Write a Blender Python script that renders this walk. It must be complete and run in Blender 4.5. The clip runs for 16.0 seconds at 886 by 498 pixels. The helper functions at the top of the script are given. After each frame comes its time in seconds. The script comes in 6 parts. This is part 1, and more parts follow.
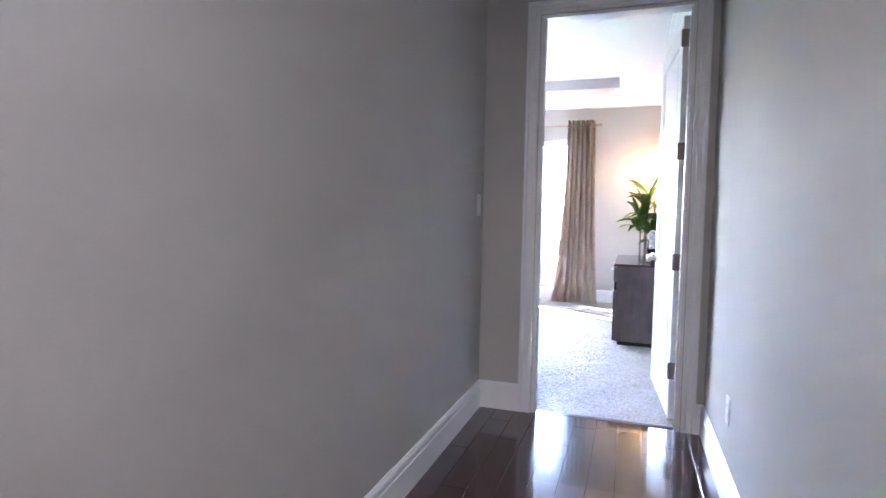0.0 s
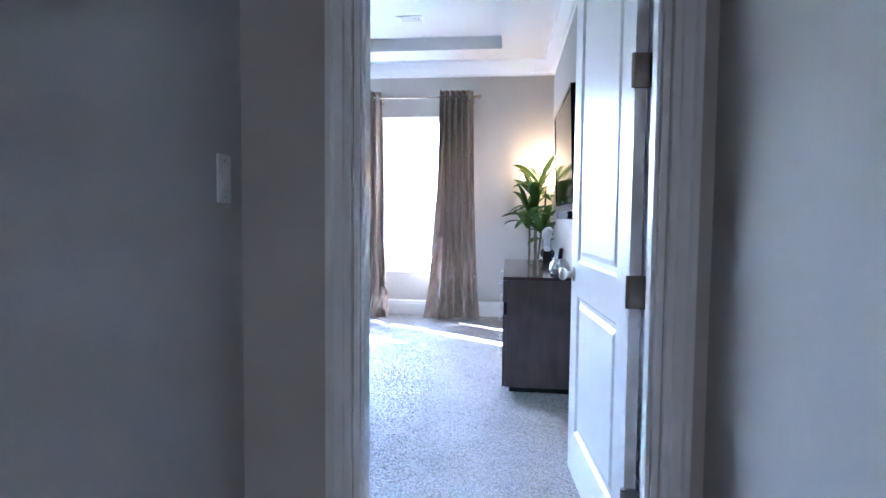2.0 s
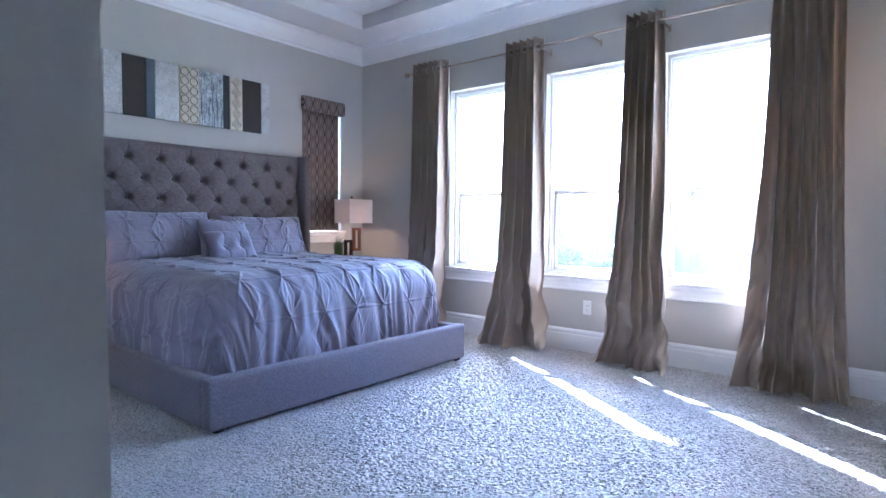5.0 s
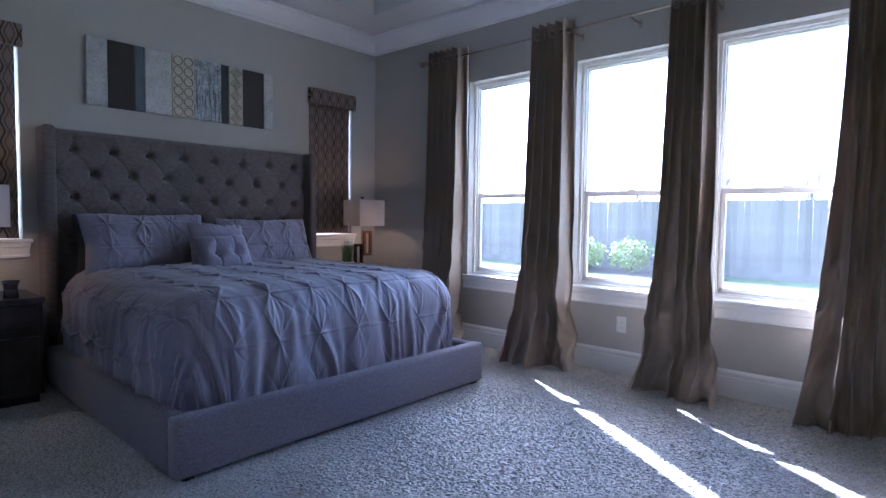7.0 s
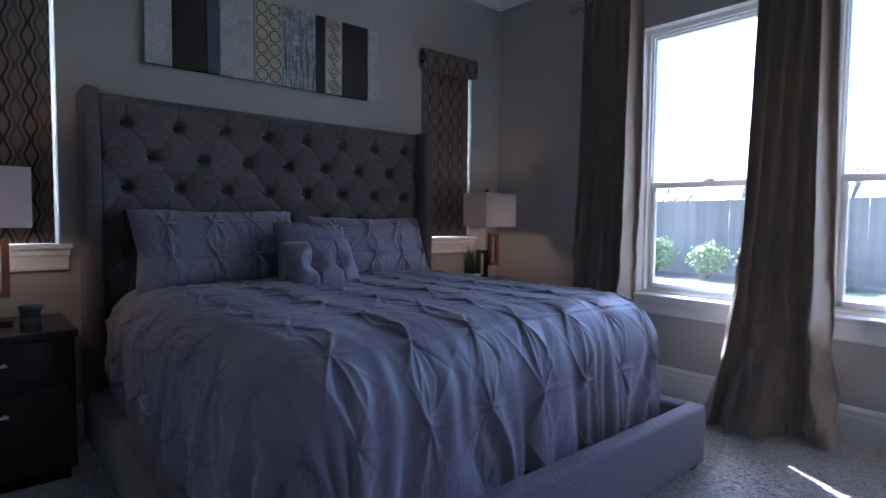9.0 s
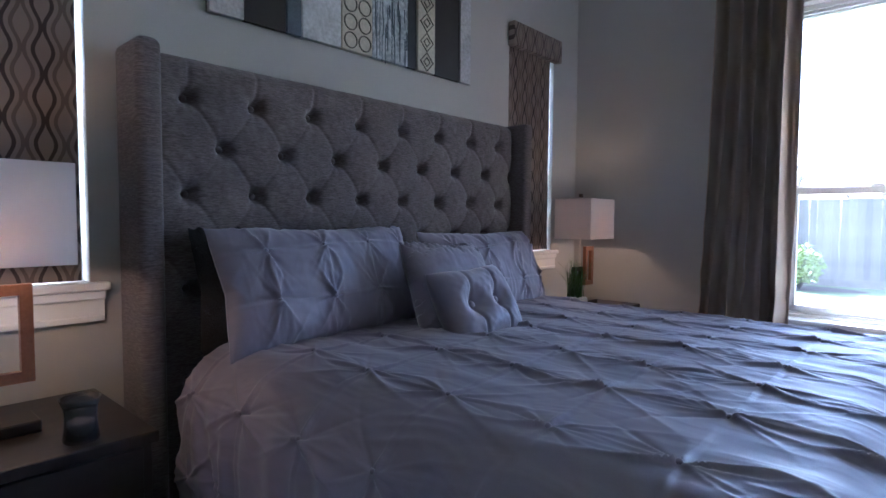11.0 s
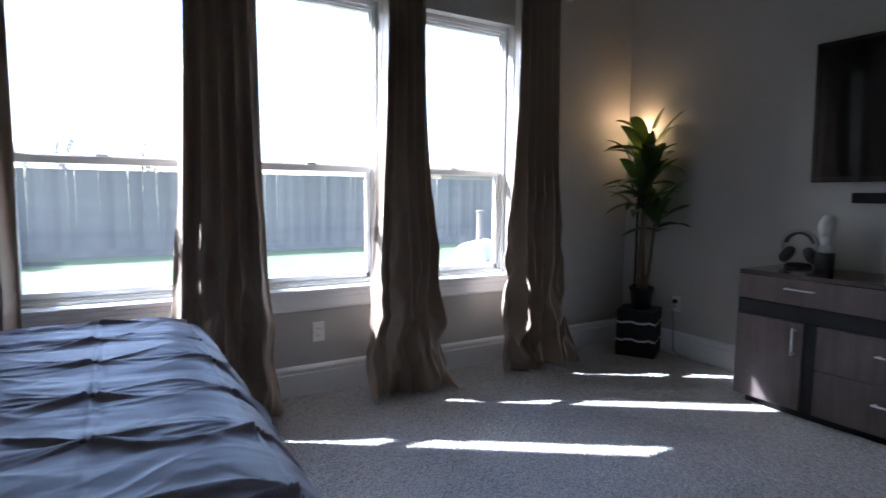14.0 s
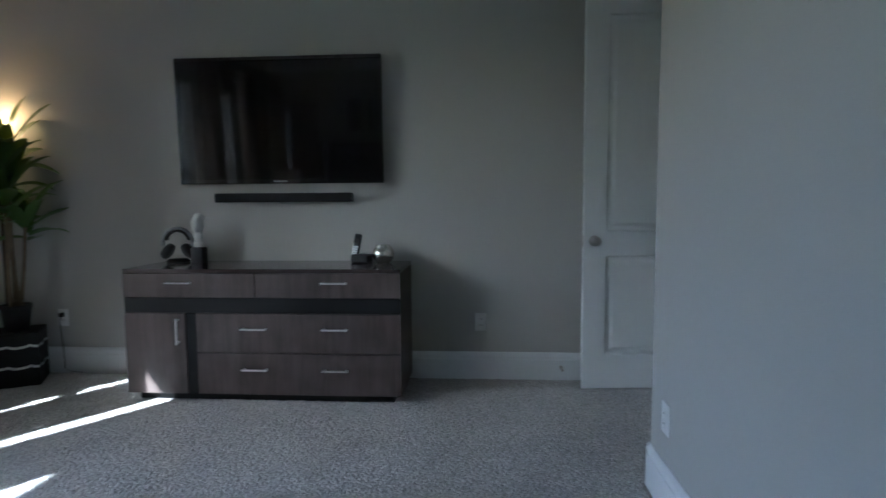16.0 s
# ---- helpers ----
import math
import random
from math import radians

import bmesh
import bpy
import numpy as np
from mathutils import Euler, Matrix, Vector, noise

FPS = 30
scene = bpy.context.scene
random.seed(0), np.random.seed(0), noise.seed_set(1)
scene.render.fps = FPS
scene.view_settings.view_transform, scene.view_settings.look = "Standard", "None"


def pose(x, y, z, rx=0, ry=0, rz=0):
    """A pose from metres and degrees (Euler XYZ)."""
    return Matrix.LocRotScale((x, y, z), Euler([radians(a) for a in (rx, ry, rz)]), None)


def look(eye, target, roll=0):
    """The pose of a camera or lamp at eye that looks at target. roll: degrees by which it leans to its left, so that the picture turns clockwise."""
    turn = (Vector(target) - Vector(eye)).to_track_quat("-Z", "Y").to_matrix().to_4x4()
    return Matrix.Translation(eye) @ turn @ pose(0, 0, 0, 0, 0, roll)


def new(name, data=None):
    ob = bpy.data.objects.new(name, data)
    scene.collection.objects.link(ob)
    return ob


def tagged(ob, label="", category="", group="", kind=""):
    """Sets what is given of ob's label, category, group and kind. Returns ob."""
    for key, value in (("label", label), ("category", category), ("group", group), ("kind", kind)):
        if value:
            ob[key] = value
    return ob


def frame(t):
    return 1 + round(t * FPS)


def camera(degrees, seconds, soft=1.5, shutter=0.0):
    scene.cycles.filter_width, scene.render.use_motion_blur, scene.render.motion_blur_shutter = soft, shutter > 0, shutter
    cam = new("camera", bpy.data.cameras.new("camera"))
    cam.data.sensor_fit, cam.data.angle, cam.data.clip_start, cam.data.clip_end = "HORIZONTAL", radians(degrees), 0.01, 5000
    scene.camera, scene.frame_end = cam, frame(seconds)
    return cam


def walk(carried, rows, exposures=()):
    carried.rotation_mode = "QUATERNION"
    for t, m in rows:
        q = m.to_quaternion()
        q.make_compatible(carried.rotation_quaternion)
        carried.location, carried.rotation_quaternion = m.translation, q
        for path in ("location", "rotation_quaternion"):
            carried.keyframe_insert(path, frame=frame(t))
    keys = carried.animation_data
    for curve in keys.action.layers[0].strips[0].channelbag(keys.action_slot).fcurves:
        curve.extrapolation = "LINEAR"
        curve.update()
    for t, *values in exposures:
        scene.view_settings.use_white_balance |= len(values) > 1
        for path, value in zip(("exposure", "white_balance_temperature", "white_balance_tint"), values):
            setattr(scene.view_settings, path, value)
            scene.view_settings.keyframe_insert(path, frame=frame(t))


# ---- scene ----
cam = camera(77.06, 16.0, soft=1.5, shutter=0.2)
PATH = [
    (0, 0.347, -0.006, 1.201, 18.61, -3.09, 1.15),
    (0.5, 0.246, 0.454, 1.199, 9.99, -2.99, 0.99),
    (1, 0.189, 0.938, 1.196, 6.62, -3.07, 1.01),
    (1.5, 0.225, 1.429, 1.189, 5.92, -3.08, 0.88),
    (2, 0.232, 1.866, 1.187, 6.65, -3.14, 0.55),
    (2.5, 0.209, 2.312, 1.175, 11.99, -3.25, 0.94),
    (3, 0.194, 2.743, 1.171, 18.43, -3.44, 1.06),
    (3.5, 0.174, 3.139, 1.160, 22.65, -3.42, 0.87),
    (4, 0.179, 3.515, 1.143, 29.14, -3.40, 0.69),
    (4.5, 0.207, 3.850, 1.125, 35.77, -3.19, 0.54),
    (5, 0.121, 4.181, 1.105, 39.52, -2.83, 0.45),
    (7.5, -0.332, 4.705, 1.179, 42.00, -3.19, 0.74),
    (8, -0.618, 4.885, 1.172, 42.79, -3.11, 0.74),
    (8.3, -0.836, 4.970, 1.163, 44.41, -3.17, 0.72),
    (8.5, -1.003, 5.027, 1.156, 45.65, -3.10, 0.66),
    (9, -1.438, 5.127, 1.134, 49.17, -3.08, 0.58),
    (9.5, -1.904, 5.146, 1.121, 50.88, -2.96, 0.52),
    (9.7, -2.075, 5.141, 1.119, 51.19, -2.76, 0.49),
    (11.8, -2.817, 4.850, 1.239, 29.15, -3.68, 0.53),
    (12, -2.819, 4.912, 1.232, 25.21, -3.81, 0.64),
    (12.5, -2.819, 5.081, 1.216, 14.89, -4.24, 0.56),
    (13, -2.898, 5.195, 1.215, -0.24, -5.39, 0.68),
    (13.5, -2.941, 5.313, 1.210, -16.57, -5.74, 0.53),
    (14, -2.985, 5.359, 1.215, -30.90, -5.54, 0.54),
    (14.5, -3.048, 5.399, 1.202, -46.91, -5.30, 0.54),
    (15, -3.124, 5.438, 1.188, -61.81, -4.93, 0.37),
    (15.5, -3.060, 5.348, 1.176, -73.93, -4.70, 0.14),
    (16, -2.920, 5.146, 1.170, -86.06, -4.61, -0.37),
]
EXPOSURES = [
    (0.0, 6.75, 4950, 19), (0.5, 6.5, 4650, 19), (1.0, 6.3, 4550, 17), (2.0, 5.95, 4450, 14), (2.7, 5.65, 4450, 14), (4.0, 5.4, 4550, 14), (5.2, 4.95, 4600, 15), (7.5, 3.5, 4700, 16), (9.0, 3.2, 4700, 16), (9.7, 3.4, 4700, 16),
    (11.8, 4.35, 4900, 13), (12.5, 4.2, 4900, 13), (13.5, 3.4, 5000, 12), (14.3, 2.65, 5080, 11), (15.0, 2.4, 5080, 7), (15.5, 2.75, 5070, 5), (16.0, 3.35, 5030, 2)]
walk(cam, [(t, pose(x, y, z, 90 + pitch, 0, yaw) @ pose(0, 0, 0, 0, 0, roll)) for t, x, y, z, yaw, pitch, roll in PATH], EXPOSURES)

# ---- world and sun ----
SUN = Vector((-1.075, 0.74, 1.0)).normalized()
world = bpy.data.worlds.new("world")
scene.world = world
world.use_nodes = True
sky = world.node_tree.nodes.new("ShaderNodeTexSky")
sky.sky_type = "NISHITA"
sky.sun_disc = False
sky.dust_density = 3.0
sky.sun_elevation = math.asin(SUN.z)
sky.sun_rotation = math.atan2(SUN.x, SUN.y)
back = world.node_tree.nodes["Background"]
back.inputs["Strength"].default_value = 0.15
world.node_tree.links.new(sky.outputs["Color"], back.inputs["Color"])
sun = new("sun", bpy.data.lights.new("sun", "SUN"))
sun.data.energy, sun.data.angle, sun.data.color = 3.8, radians(0.5), (1.0, 0.95, 0.88)
sun.matrix_world = look((-20, 30, 20), (-20 - SUN.x, 30 - SUN.y, 20 - SUN.z))

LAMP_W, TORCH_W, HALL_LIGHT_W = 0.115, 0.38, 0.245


# ---- materials ----
def material(name, colour, rough=0.6, metal=0.0, vary=0.08, scale=6.0, fine=120.0, bump=0.1, dist=0.002, sheen=0.0, coat=0.0, noise_rough=0.0):
    m = bpy.data.materials.new(name)
    m.use_nodes = True
    nt = m.node_tree
    b = nt.nodes["Principled BSDF"]
    b.inputs["Roughness"].default_value, b.inputs["Metallic"].default_value = rough, metal
    if sheen:
        b.inputs["Sheen Weight"].default_value = sheen
    if coat:
        b.inputs["Coat Weight"].default_value = coat
    tc = nt.nodes.new("ShaderNodeTexCoord")
    n1 = nt.nodes.new("ShaderNodeTexNoise")
    n1.inputs["Scale"].default_value, n1.inputs["Detail"].default_value = scale, 5
    n2 = nt.nodes.new("ShaderNodeTexNoise")
    n2.inputs["Scale"].default_value, n2.inputs["Detail"].default_value = fine, 3
    nt.links.new(tc.outputs["Object"], n1.inputs["Vector"])
    nt.links.new(tc.outputs["Object"], n2.inputs["Vector"])
    add = nt.nodes.new("ShaderNodeMath")
    add.operation = "ADD"
    nt.links.new(n1.outputs["Fac"], add.inputs[0])
    nt.links.new(n2.outputs["Fac"], add.inputs[1])
    ramp = nt.nodes.new("ShaderNodeMapRange")
    ramp.inputs["From Min"].default_value, ramp.inputs["From Max"].default_value = 0.6, 1.4
    ramp.inputs["To Min"].default_value, ramp.inputs["To Max"].default_value = 1 - vary, 1 + vary
    nt.links.new(add.outputs[0], ramp.inputs["Value"])
    mul = nt.nodes.new("ShaderNodeVectorMath")
    mul.operation = "SCALE"
    mul.inputs[0].default_value = colour
    nt.links.new(ramp.outputs[0], mul.inputs["Scale"])
    nt.links.new(mul.outputs[0], b.inputs["Base Color"])
    if bump:
        bp = nt.nodes.new("ShaderNodeBump")
        bp.inputs["Strength"].default_value, bp.inputs["Distance"].default_value = bump, dist
        nt.links.new(n2.outputs["Fac"], bp.inputs["Height"])
        nt.links.new(bp.outputs[0], b.inputs["Normal"])
    return m


def glow(name, colour, strength):
    m = bpy.data.materials.new(name)
    m.use_nodes = True
    b = m.node_tree.nodes["Principled BSDF"]
    b.inputs["Base Color"].default_value = (*colour, 1)
    b.inputs["Emission Color"].default_value = (*colour, 1)
    b.inputs["Emission Strength"].default_value = strength
    return m


M_WALL = material("wall_paint", (0.455, 0.445, 0.42), 0.75, vary=0.03, scale=2.0, fine=160, bump=0.25, dist=0.0015)
M_CEIL = material("ceiling_paint", (0.66, 0.66, 0.65), 0.85, vary=0.02, scale=2.0, fine=140, bump=0.2, dist=0.001)
M_TRIM = material("white_trim_paint", (0.78, 0.79, 0.8), 0.35, vary=0.02, scale=3.0, fine=40, bump=0.03)
M_VINYL = material("window_vinyl", (0.8, 0.8, 0.78), 0.4, vary=0.02, bump=0.02)
M_CARPET = material("carpet_backing", (0.33, 0.31, 0.30), 0.95, vary=0.25, scale=3.0, fine=90, bump=1.0, dist=0.01)
M_GRASS = material("lawn", (0.085, 0.11, 0.036), 0.9, vary=0.35, scale=0.8, fine=25, bump=0.5, dist=0.02)
M_DARKWOOD = material("espresso_wood", (0.05, 0.033, 0.028), 0.35, vary=0.25, scale=4, fine=50, bump=0.05)
M_DUVET = material("duvet_cotton", (0.258, 0.230, 0.290), 0.5, vary=0.05, scale=4, fine=260, bump=0.08, dist=0.001, sheen=0.3)

GLASS = bpy.data.materials.new("window_glass")
GLASS.use_nodes = True
gn = GLASS.node_tree
clear = gn.nodes.new("ShaderNodeBsdfTransparent")
gloss = gn.nodes.new("ShaderNodeBsdfGlossy")
gloss.inputs["Roughness"].default_value = 0.01
fres = gn.nodes.new("ShaderNodeFresnel")
fres.inputs["IOR"].default_value = 1.25
# Thin patchy translucent veil, added to imitate glare over the view outside.
glare_veil = gn.nodes.new("ShaderNodeBsdfTranslucent")
glare_veil.inputs["Color"].default_value = (0.88, 0.88, 0.88, 1)
glare_noise = gn.nodes.new("ShaderNodeTexNoise")
glare_noise.inputs["Scale"].default_value, glare_noise.inputs["Detail"].default_value = 2.0, 4
glare_mix = gn.nodes.new("ShaderNodeMapRange")
glare_mix.inputs["From Min"].default_value, glare_mix.inputs["From Max"].default_value = 0.35, 0.75
glare_mix.inputs["To Min"].default_value, glare_mix.inputs["To Max"].default_value = 0.004, 0.016
gn.links.new(glare_noise.outputs["Fac"], glare_mix.inputs["Value"])
mix_a, mix_b = gn.nodes.new("ShaderNodeMixShader"), gn.nodes.new("ShaderNodeMixShader")
gn.links.new(glare_mix.outputs[0], mix_a.inputs[0])
gn.links.new(clear.outputs[0], mix_a.inputs[1])
gn.links.new(glare_veil.outputs[0], mix_a.inputs[2])
gn.links.new(fres.outputs[0], mix_b.inputs[0])
gn.links.new(mix_a.outputs[0], mix_b.inputs[1])
gn.links.new(gloss.outputs[0], mix_b.inputs[2])
gn.links.new(mix_b.outputs[0], gn.nodes["Material Output"].inputs["Surface"])


# ---- mesh helpers ----
def mesh_of(name, bm, mat, smooth=False):
    me = bpy.data.meshes.new(name)
    bm.to_mesh(me)
    bm.free()
    if mat:
        me.materials.append(mat)
    if smooth:
        me.polygons.foreach_set("use_smooth", [True] * len(me.polygons))
    return me


def part(name, bm, mat, parent, label="", smooth=False, m=None):
    ob = new(name, mesh_of(name, bm, mat, smooth))
    ob.parent = parent
    if m is not None:
        ob.matrix_local = m
    return tagged(ob, label)


def thing(name, label, category, at=(0, 0, 0), rz=0, group="", kind=""):
    ob = new(name)
    ob.empty_display_size = 0.1
    ob.matrix_world = pose(*at, 0, 0, rz)
    return tagged(ob, label, category, group, kind)


def box(bm, x0, x1, y0, y1, z0, z1, bevel=0.0, seg=2):
    r = bmesh.ops.create_cube(bm, size=1.0, matrix=Matrix.Translation(((x0 + x1) / 2, (y0 + y1) / 2, (z0 + z1) / 2)) @ Matrix.Diagonal((x1 - x0, y1 - y0, z1 - z0, 1)))
    if bevel:
        es = {e for v in r["verts"] for e in v.link_edges}
        bmesh.ops.bevel(bm, geom=list(es), offset=bevel, segments=seg, profile=0.5, affect="EDGES")
    return bm


def boxed(*a, bevel=0.0, seg=2):
    return box(bmesh.new(), *a, bevel=bevel, seg=seg)


def structure(name, bm, mat, label, category):
    return tagged(new(name, mesh_of(name, bm, mat)), label, category, kind="structure")


def extrude_profile(bm, prof, a, b, out):
    """A moulding with the profile (d, z) along the level line a-b; d goes out from the wall along the level direction out."""
    rings = []
    for p in (a, b):
        rings.append([bm.verts.new((p[0] + out[0] * d, p[1] + out[1] * d, p[2] + z)) for d, z in prof])
    n = len(prof)
    for i in range(n):
        j = (i + 1) % n
        bm.faces.new((rings[0][i], rings[0][j], rings[1][j], rings[1][i]))
    bm.faces.new(rings[0][::-1])
    bm.faces.new(rings[1])
    bmesh.ops.recalc_face_normals(bm, faces=bm.faces)
    return bm


# ---- the setting ----
WEST, EAST, NORTH, SOUTH = -4.75, 0.745, 8.60, 4.45
CORNER = -0.65                       # wall of the entry nook
DOOR_S, DOOR_N = 3.43, 3.55          # faces of the door wall
HALL_W, HALL_E, HALL_S = -0.548, 0.775, -2.2
DL, DR, DH = -0.21, 0.655, 2.44      # door opening
CEIL, TRAY = 3.05, 3.19
WT = 0.16
WINDOWS = [(-3.44, -2.58), (-2.35, -1.495), (-1.33, -0.475)]
WZ0, WZ1 = 0.635, 2.41
TRAY_BOX = (-4.2, 0.14, 4.95, 8.1)


def wall_pieces(name, axis, lo, hi, face, back, top, holes, label):
    """A wall along x or y, from lo to hi, between two faces, with square holes (a0, a1, z0, z1)."""
    bm = bmesh.new()
    cuts = sorted({lo, hi, *[h[0] for h in holes], *[h[1] for h in holes]})
    f0, f1 = min(face, back), max(face, back)
    for a, b in zip(cuts, cuts[1:]):
        spans = [(0.0, top)]
        for h in holes:
            if h[0] <= a + 1e-6 and h[1] >= b - 1e-6:
                nxt = []
                for s, e in spans:
                    if h[2] > s:
                        nxt.append((s, min(e, h[2])))
                    if h[3] < e:
                        nxt.append((max(s, h[3]), e))
                spans = nxt
        for s, e in spans:
            if axis == "x":
                box(bm, a, b, f0, f1, s, e)
            else:
                box(bm, f0, f1, a, b, s, e)
    bmesh.ops.remove_doubles(bm, verts=bm.verts, dist=1e-5)
    return structure(name, bm, M_WALL, label, "wall")


wall_pieces("wall_north", "x", WEST - WT, EAST + WT, NORTH, NORTH + WT, TRAY, [(a, b, WZ0, WZ1) for a, b in WINDOWS], "greige painted bedroom wall with three tall windows")
BLINDS = [(4.97, 5.49), (7.76, 8.28)]
wall_pieces("wall_west", "y", SOUTH - WT, NORTH, WEST, WEST - WT, TRAY, [(a, b, 0.98, 2.36) for a, b in BLINDS], "greige painted wall behind the bed with two narrow windows")
wall_pieces("wall_east", "y", DOOR_N, NORTH, EAST, EAST + WT, TRAY, [], "greige painted wall behind the television")
BATH = (-2.9, -2.09)
wall_pieces("wall_south", "x", WEST, CORNER, SOUTH, SOUTH - 0.13, TRAY, [(BATH[0], BATH[1], 0.0, 2.06)], "greige painted wall beside the entry nook")
wall_pieces("wall_entry", "y", DOOR_N, SOUTH - 0.13, CORNER, CORNER - 0.12, TRAY, [], "greige painted side wall of the entry nook")
wall_pieces("wall_door", "x", CORNER - 0.12, EAST + WT, DOOR_N, DOOR_S, TRAY, [(DL, DR, 0.0, DH)], "greige painted wall with the bedroom doorway")
wall_pieces("wall_hall_west", "y", HALL_S, DOOR_S, HALL_W, HALL_W - 0.12, 2.75, [], "greige painted hallway wall")
wall_pieces("wall_hall_east", "y", HALL_S, DOOR_S, HALL_E, HALL_E + 0.12, 2.75, [], "greige painted hallway wall")
wall_pieces("wall_hall_south", "x", HALL_W - 0.12, HALL_E + 0.12, HALL_S, HALL_S - 0.12, 2.75, [], "greige painted hallway end wall")

bm = boxed(WEST - WT, EAST + WT, DOOR_S + 0.04, NORTH + WT, -0.12, 0.0)
structure("floor", bm, M_CARPET, "grey beige cut pile bedroom carpet", "carpet")
bm = boxed(HALL_W - 0.12, HALL_E + 0.12, HALL_S - 0.12, DOOR_S + 0.04, -0.12, -0.012)
structure("floor_hall", bm, M_DARKWOOD, "dark wooden hallway floor", "floor")
bm = boxed(HALL_W - 0.12, HALL_E + 0.12, HALL_S - 0.12, DOOR_S, 2.75, 2.9)
structure("ceiling_hall", bm, M_CEIL, "white painted hallway ceiling", "ceiling")
bm = bmesh.new()
tx0, tx1, ty0, ty1 = TRAY_BOX
box(bm, WEST - WT, tx0, DOOR_S, NORTH + WT, CEIL, TRAY + 0.1)
box(bm, tx1, EAST + WT, DOOR_S, NORTH + WT, CEIL, TRAY + 0.1)
box(bm, tx0, tx1, ty1, NORTH + WT, CEIL, TRAY + 0.1)
box(bm, tx0, tx1, DOOR_S, ty0, CEIL, TRAY + 0.1)
box(bm, tx0 - 0.1, tx1 + 0.1, ty0 - 0.1, ty1 + 0.1, TRAY, TRAY + 0.25)
structure("ceiling", bm, M_CEIL, "white tray ceiling with a raised middle", "ceiling")

bm = bmesh.new()
bmesh.ops.create_grid(bm, x_segments=4, y_segments=4, size=600, matrix=Matrix.Translation((0, 0, -0.2)))
structure("ground", bm, M_GRASS, "sunlit green lawn behind the house", "lawn")


# ---- mouldings ----
BASE = [(0.0, 0.0), (0.016, 0.0), (0.016, 0.135), (0.012, 0.14), (0.012, 0.155), (0.015, 0.158), (0.013, 0.17), (0.004, 0.185), (0.0, 0.185)]
CROWN = [(0.0, -0.172), (0.012, -0.172), (0.014, -0.152), (0.03, -0.14), (0.07, -0.085), (0.098, -0.035), (0.112, -0.026), (0.115, 0.0), (0.0, 0.0)]


def moulding(name, prof, runs, mat, label, category):
    bm = bmesh.new()
    for a, b, out in runs:
        extrude_profile(bm, prof, a, b, out)
    return structure(name, bm, mat, label, category)


moulding("baseboard", BASE, [
    ((WEST, NORTH, 0), (EAST, NORTH, 0), (0, -1)), ((EAST, NORTH, 0), (EAST, DOOR_N, 0), (-1, 0)),
    ((WEST, SOUTH, 0), (WEST, NORTH, 0), (1, 0)), ((WEST, SOUTH, 0), (BATH[0] - 0.09, SOUTH, 0), (0, 1)), ((BATH[1] + 0.09, SOUTH, 0), (CORNER + 0.016, SOUTH, 0), (0, 1)),
    ((CORNER, SOUTH + 0.016, 0), (CORNER, DOOR_N, 0), (1, 0)), ((CORNER, DOOR_N, 0), (DL - 0.079, DOOR_N, 0), (0, 1))],
    M_TRIM, "tall white painted baseboard along the bedroom walls", "baseboard")
moulding("baseboard_hall", BASE, [
    ((HALL_W, HALL_S, -0.012), (HALL_W, DOOR_S, -0.012), (1, 0)), ((HALL_E, HALL_S, -0.012), (HALL_E, DOOR_S, -0.012), (-1, 0)),
    ((HALL_W, DOOR_S, -0.012), (DL - 0.079, DOOR_S, -0.012), (0, -1)), ((DR + 0.079, DOOR_S, -0.012), (HALL_E, DOOR_S, -0.012), (0, -1)), ((HALL_W, HALL_S, -0.012), (HALL_E, HALL_S, -0.012), (0, 1))],
    M_TRIM, "tall white painted baseboard along the hallway", "baseboard")
moulding("trim_crown", CROWN, [
    ((WEST, NORTH, CEIL), (EAST, NORTH, CEIL), (0, -1)), ((EAST, NORTH, CEIL), (EAST, DOOR_N, CEIL), (-1, 0)), ((WEST, SOUTH, CEIL), (WEST, NORTH, CEIL), (1, 0)),
    ((WEST, SOUTH, CEIL), (CORNER + 0.115, SOUTH, CEIL), (0, 1)), ((CORNER, SOUTH + 0.115, CEIL), (CORNER, DOOR_N, CEIL), (1, 0)), ((CORNER, DOOR_N, CEIL), (EAST, DOOR_N, CEIL), (0, 1))],
    M_TRIM, "white painted crown moulding under the ceiling", "moulding")

CASE = [(0.0, 0.0), (0.018, 0.0), (0.018, 0.018), (0.011, 0.026), (0.011, 0.052), (0.02, 0.06), (0.02, 0.075), (0.0, 0.075)]


def casing(name, x0, x1, top, face, out, label):
    """A moulded frame round a doorway in a wall along x; the profile is (depth, distance from the opening)."""
    bm = bmesh.new()
    for side, xe in ((-1, x0), (1, x1)):
        rings = []
        for z, grow in ((-0.01, 0), (top, 1)):
            rings.append([bm.verts.new((xe + side * d, face + out * p, z + (d if grow else 0))) for p, d in CASE])
        n = len(CASE)
        for i in range(n):
            bm.faces.new((rings[0][i], rings[0][(i + 1) % n], rings[1][(i + 1) % n], rings[1][i]))
        bm.faces.new(rings[0])
    a = [bm.verts.new((x0 - d, face + out * p, top + d)) for p, d in CASE]
    b = [bm.verts.new((x1 + d, face + out * p, top + d)) for p, d in CASE]
    for i in range(len(CASE)):
        bm.faces.new((a[i], a[(i + 1) % len(CASE)], b[(i + 1) % len(CASE)], b[i]))
    bmesh.ops.recalc_face_normals(bm, faces=bm.faces)
    return structure(name, bm, M_TRIM, label, "door casing")


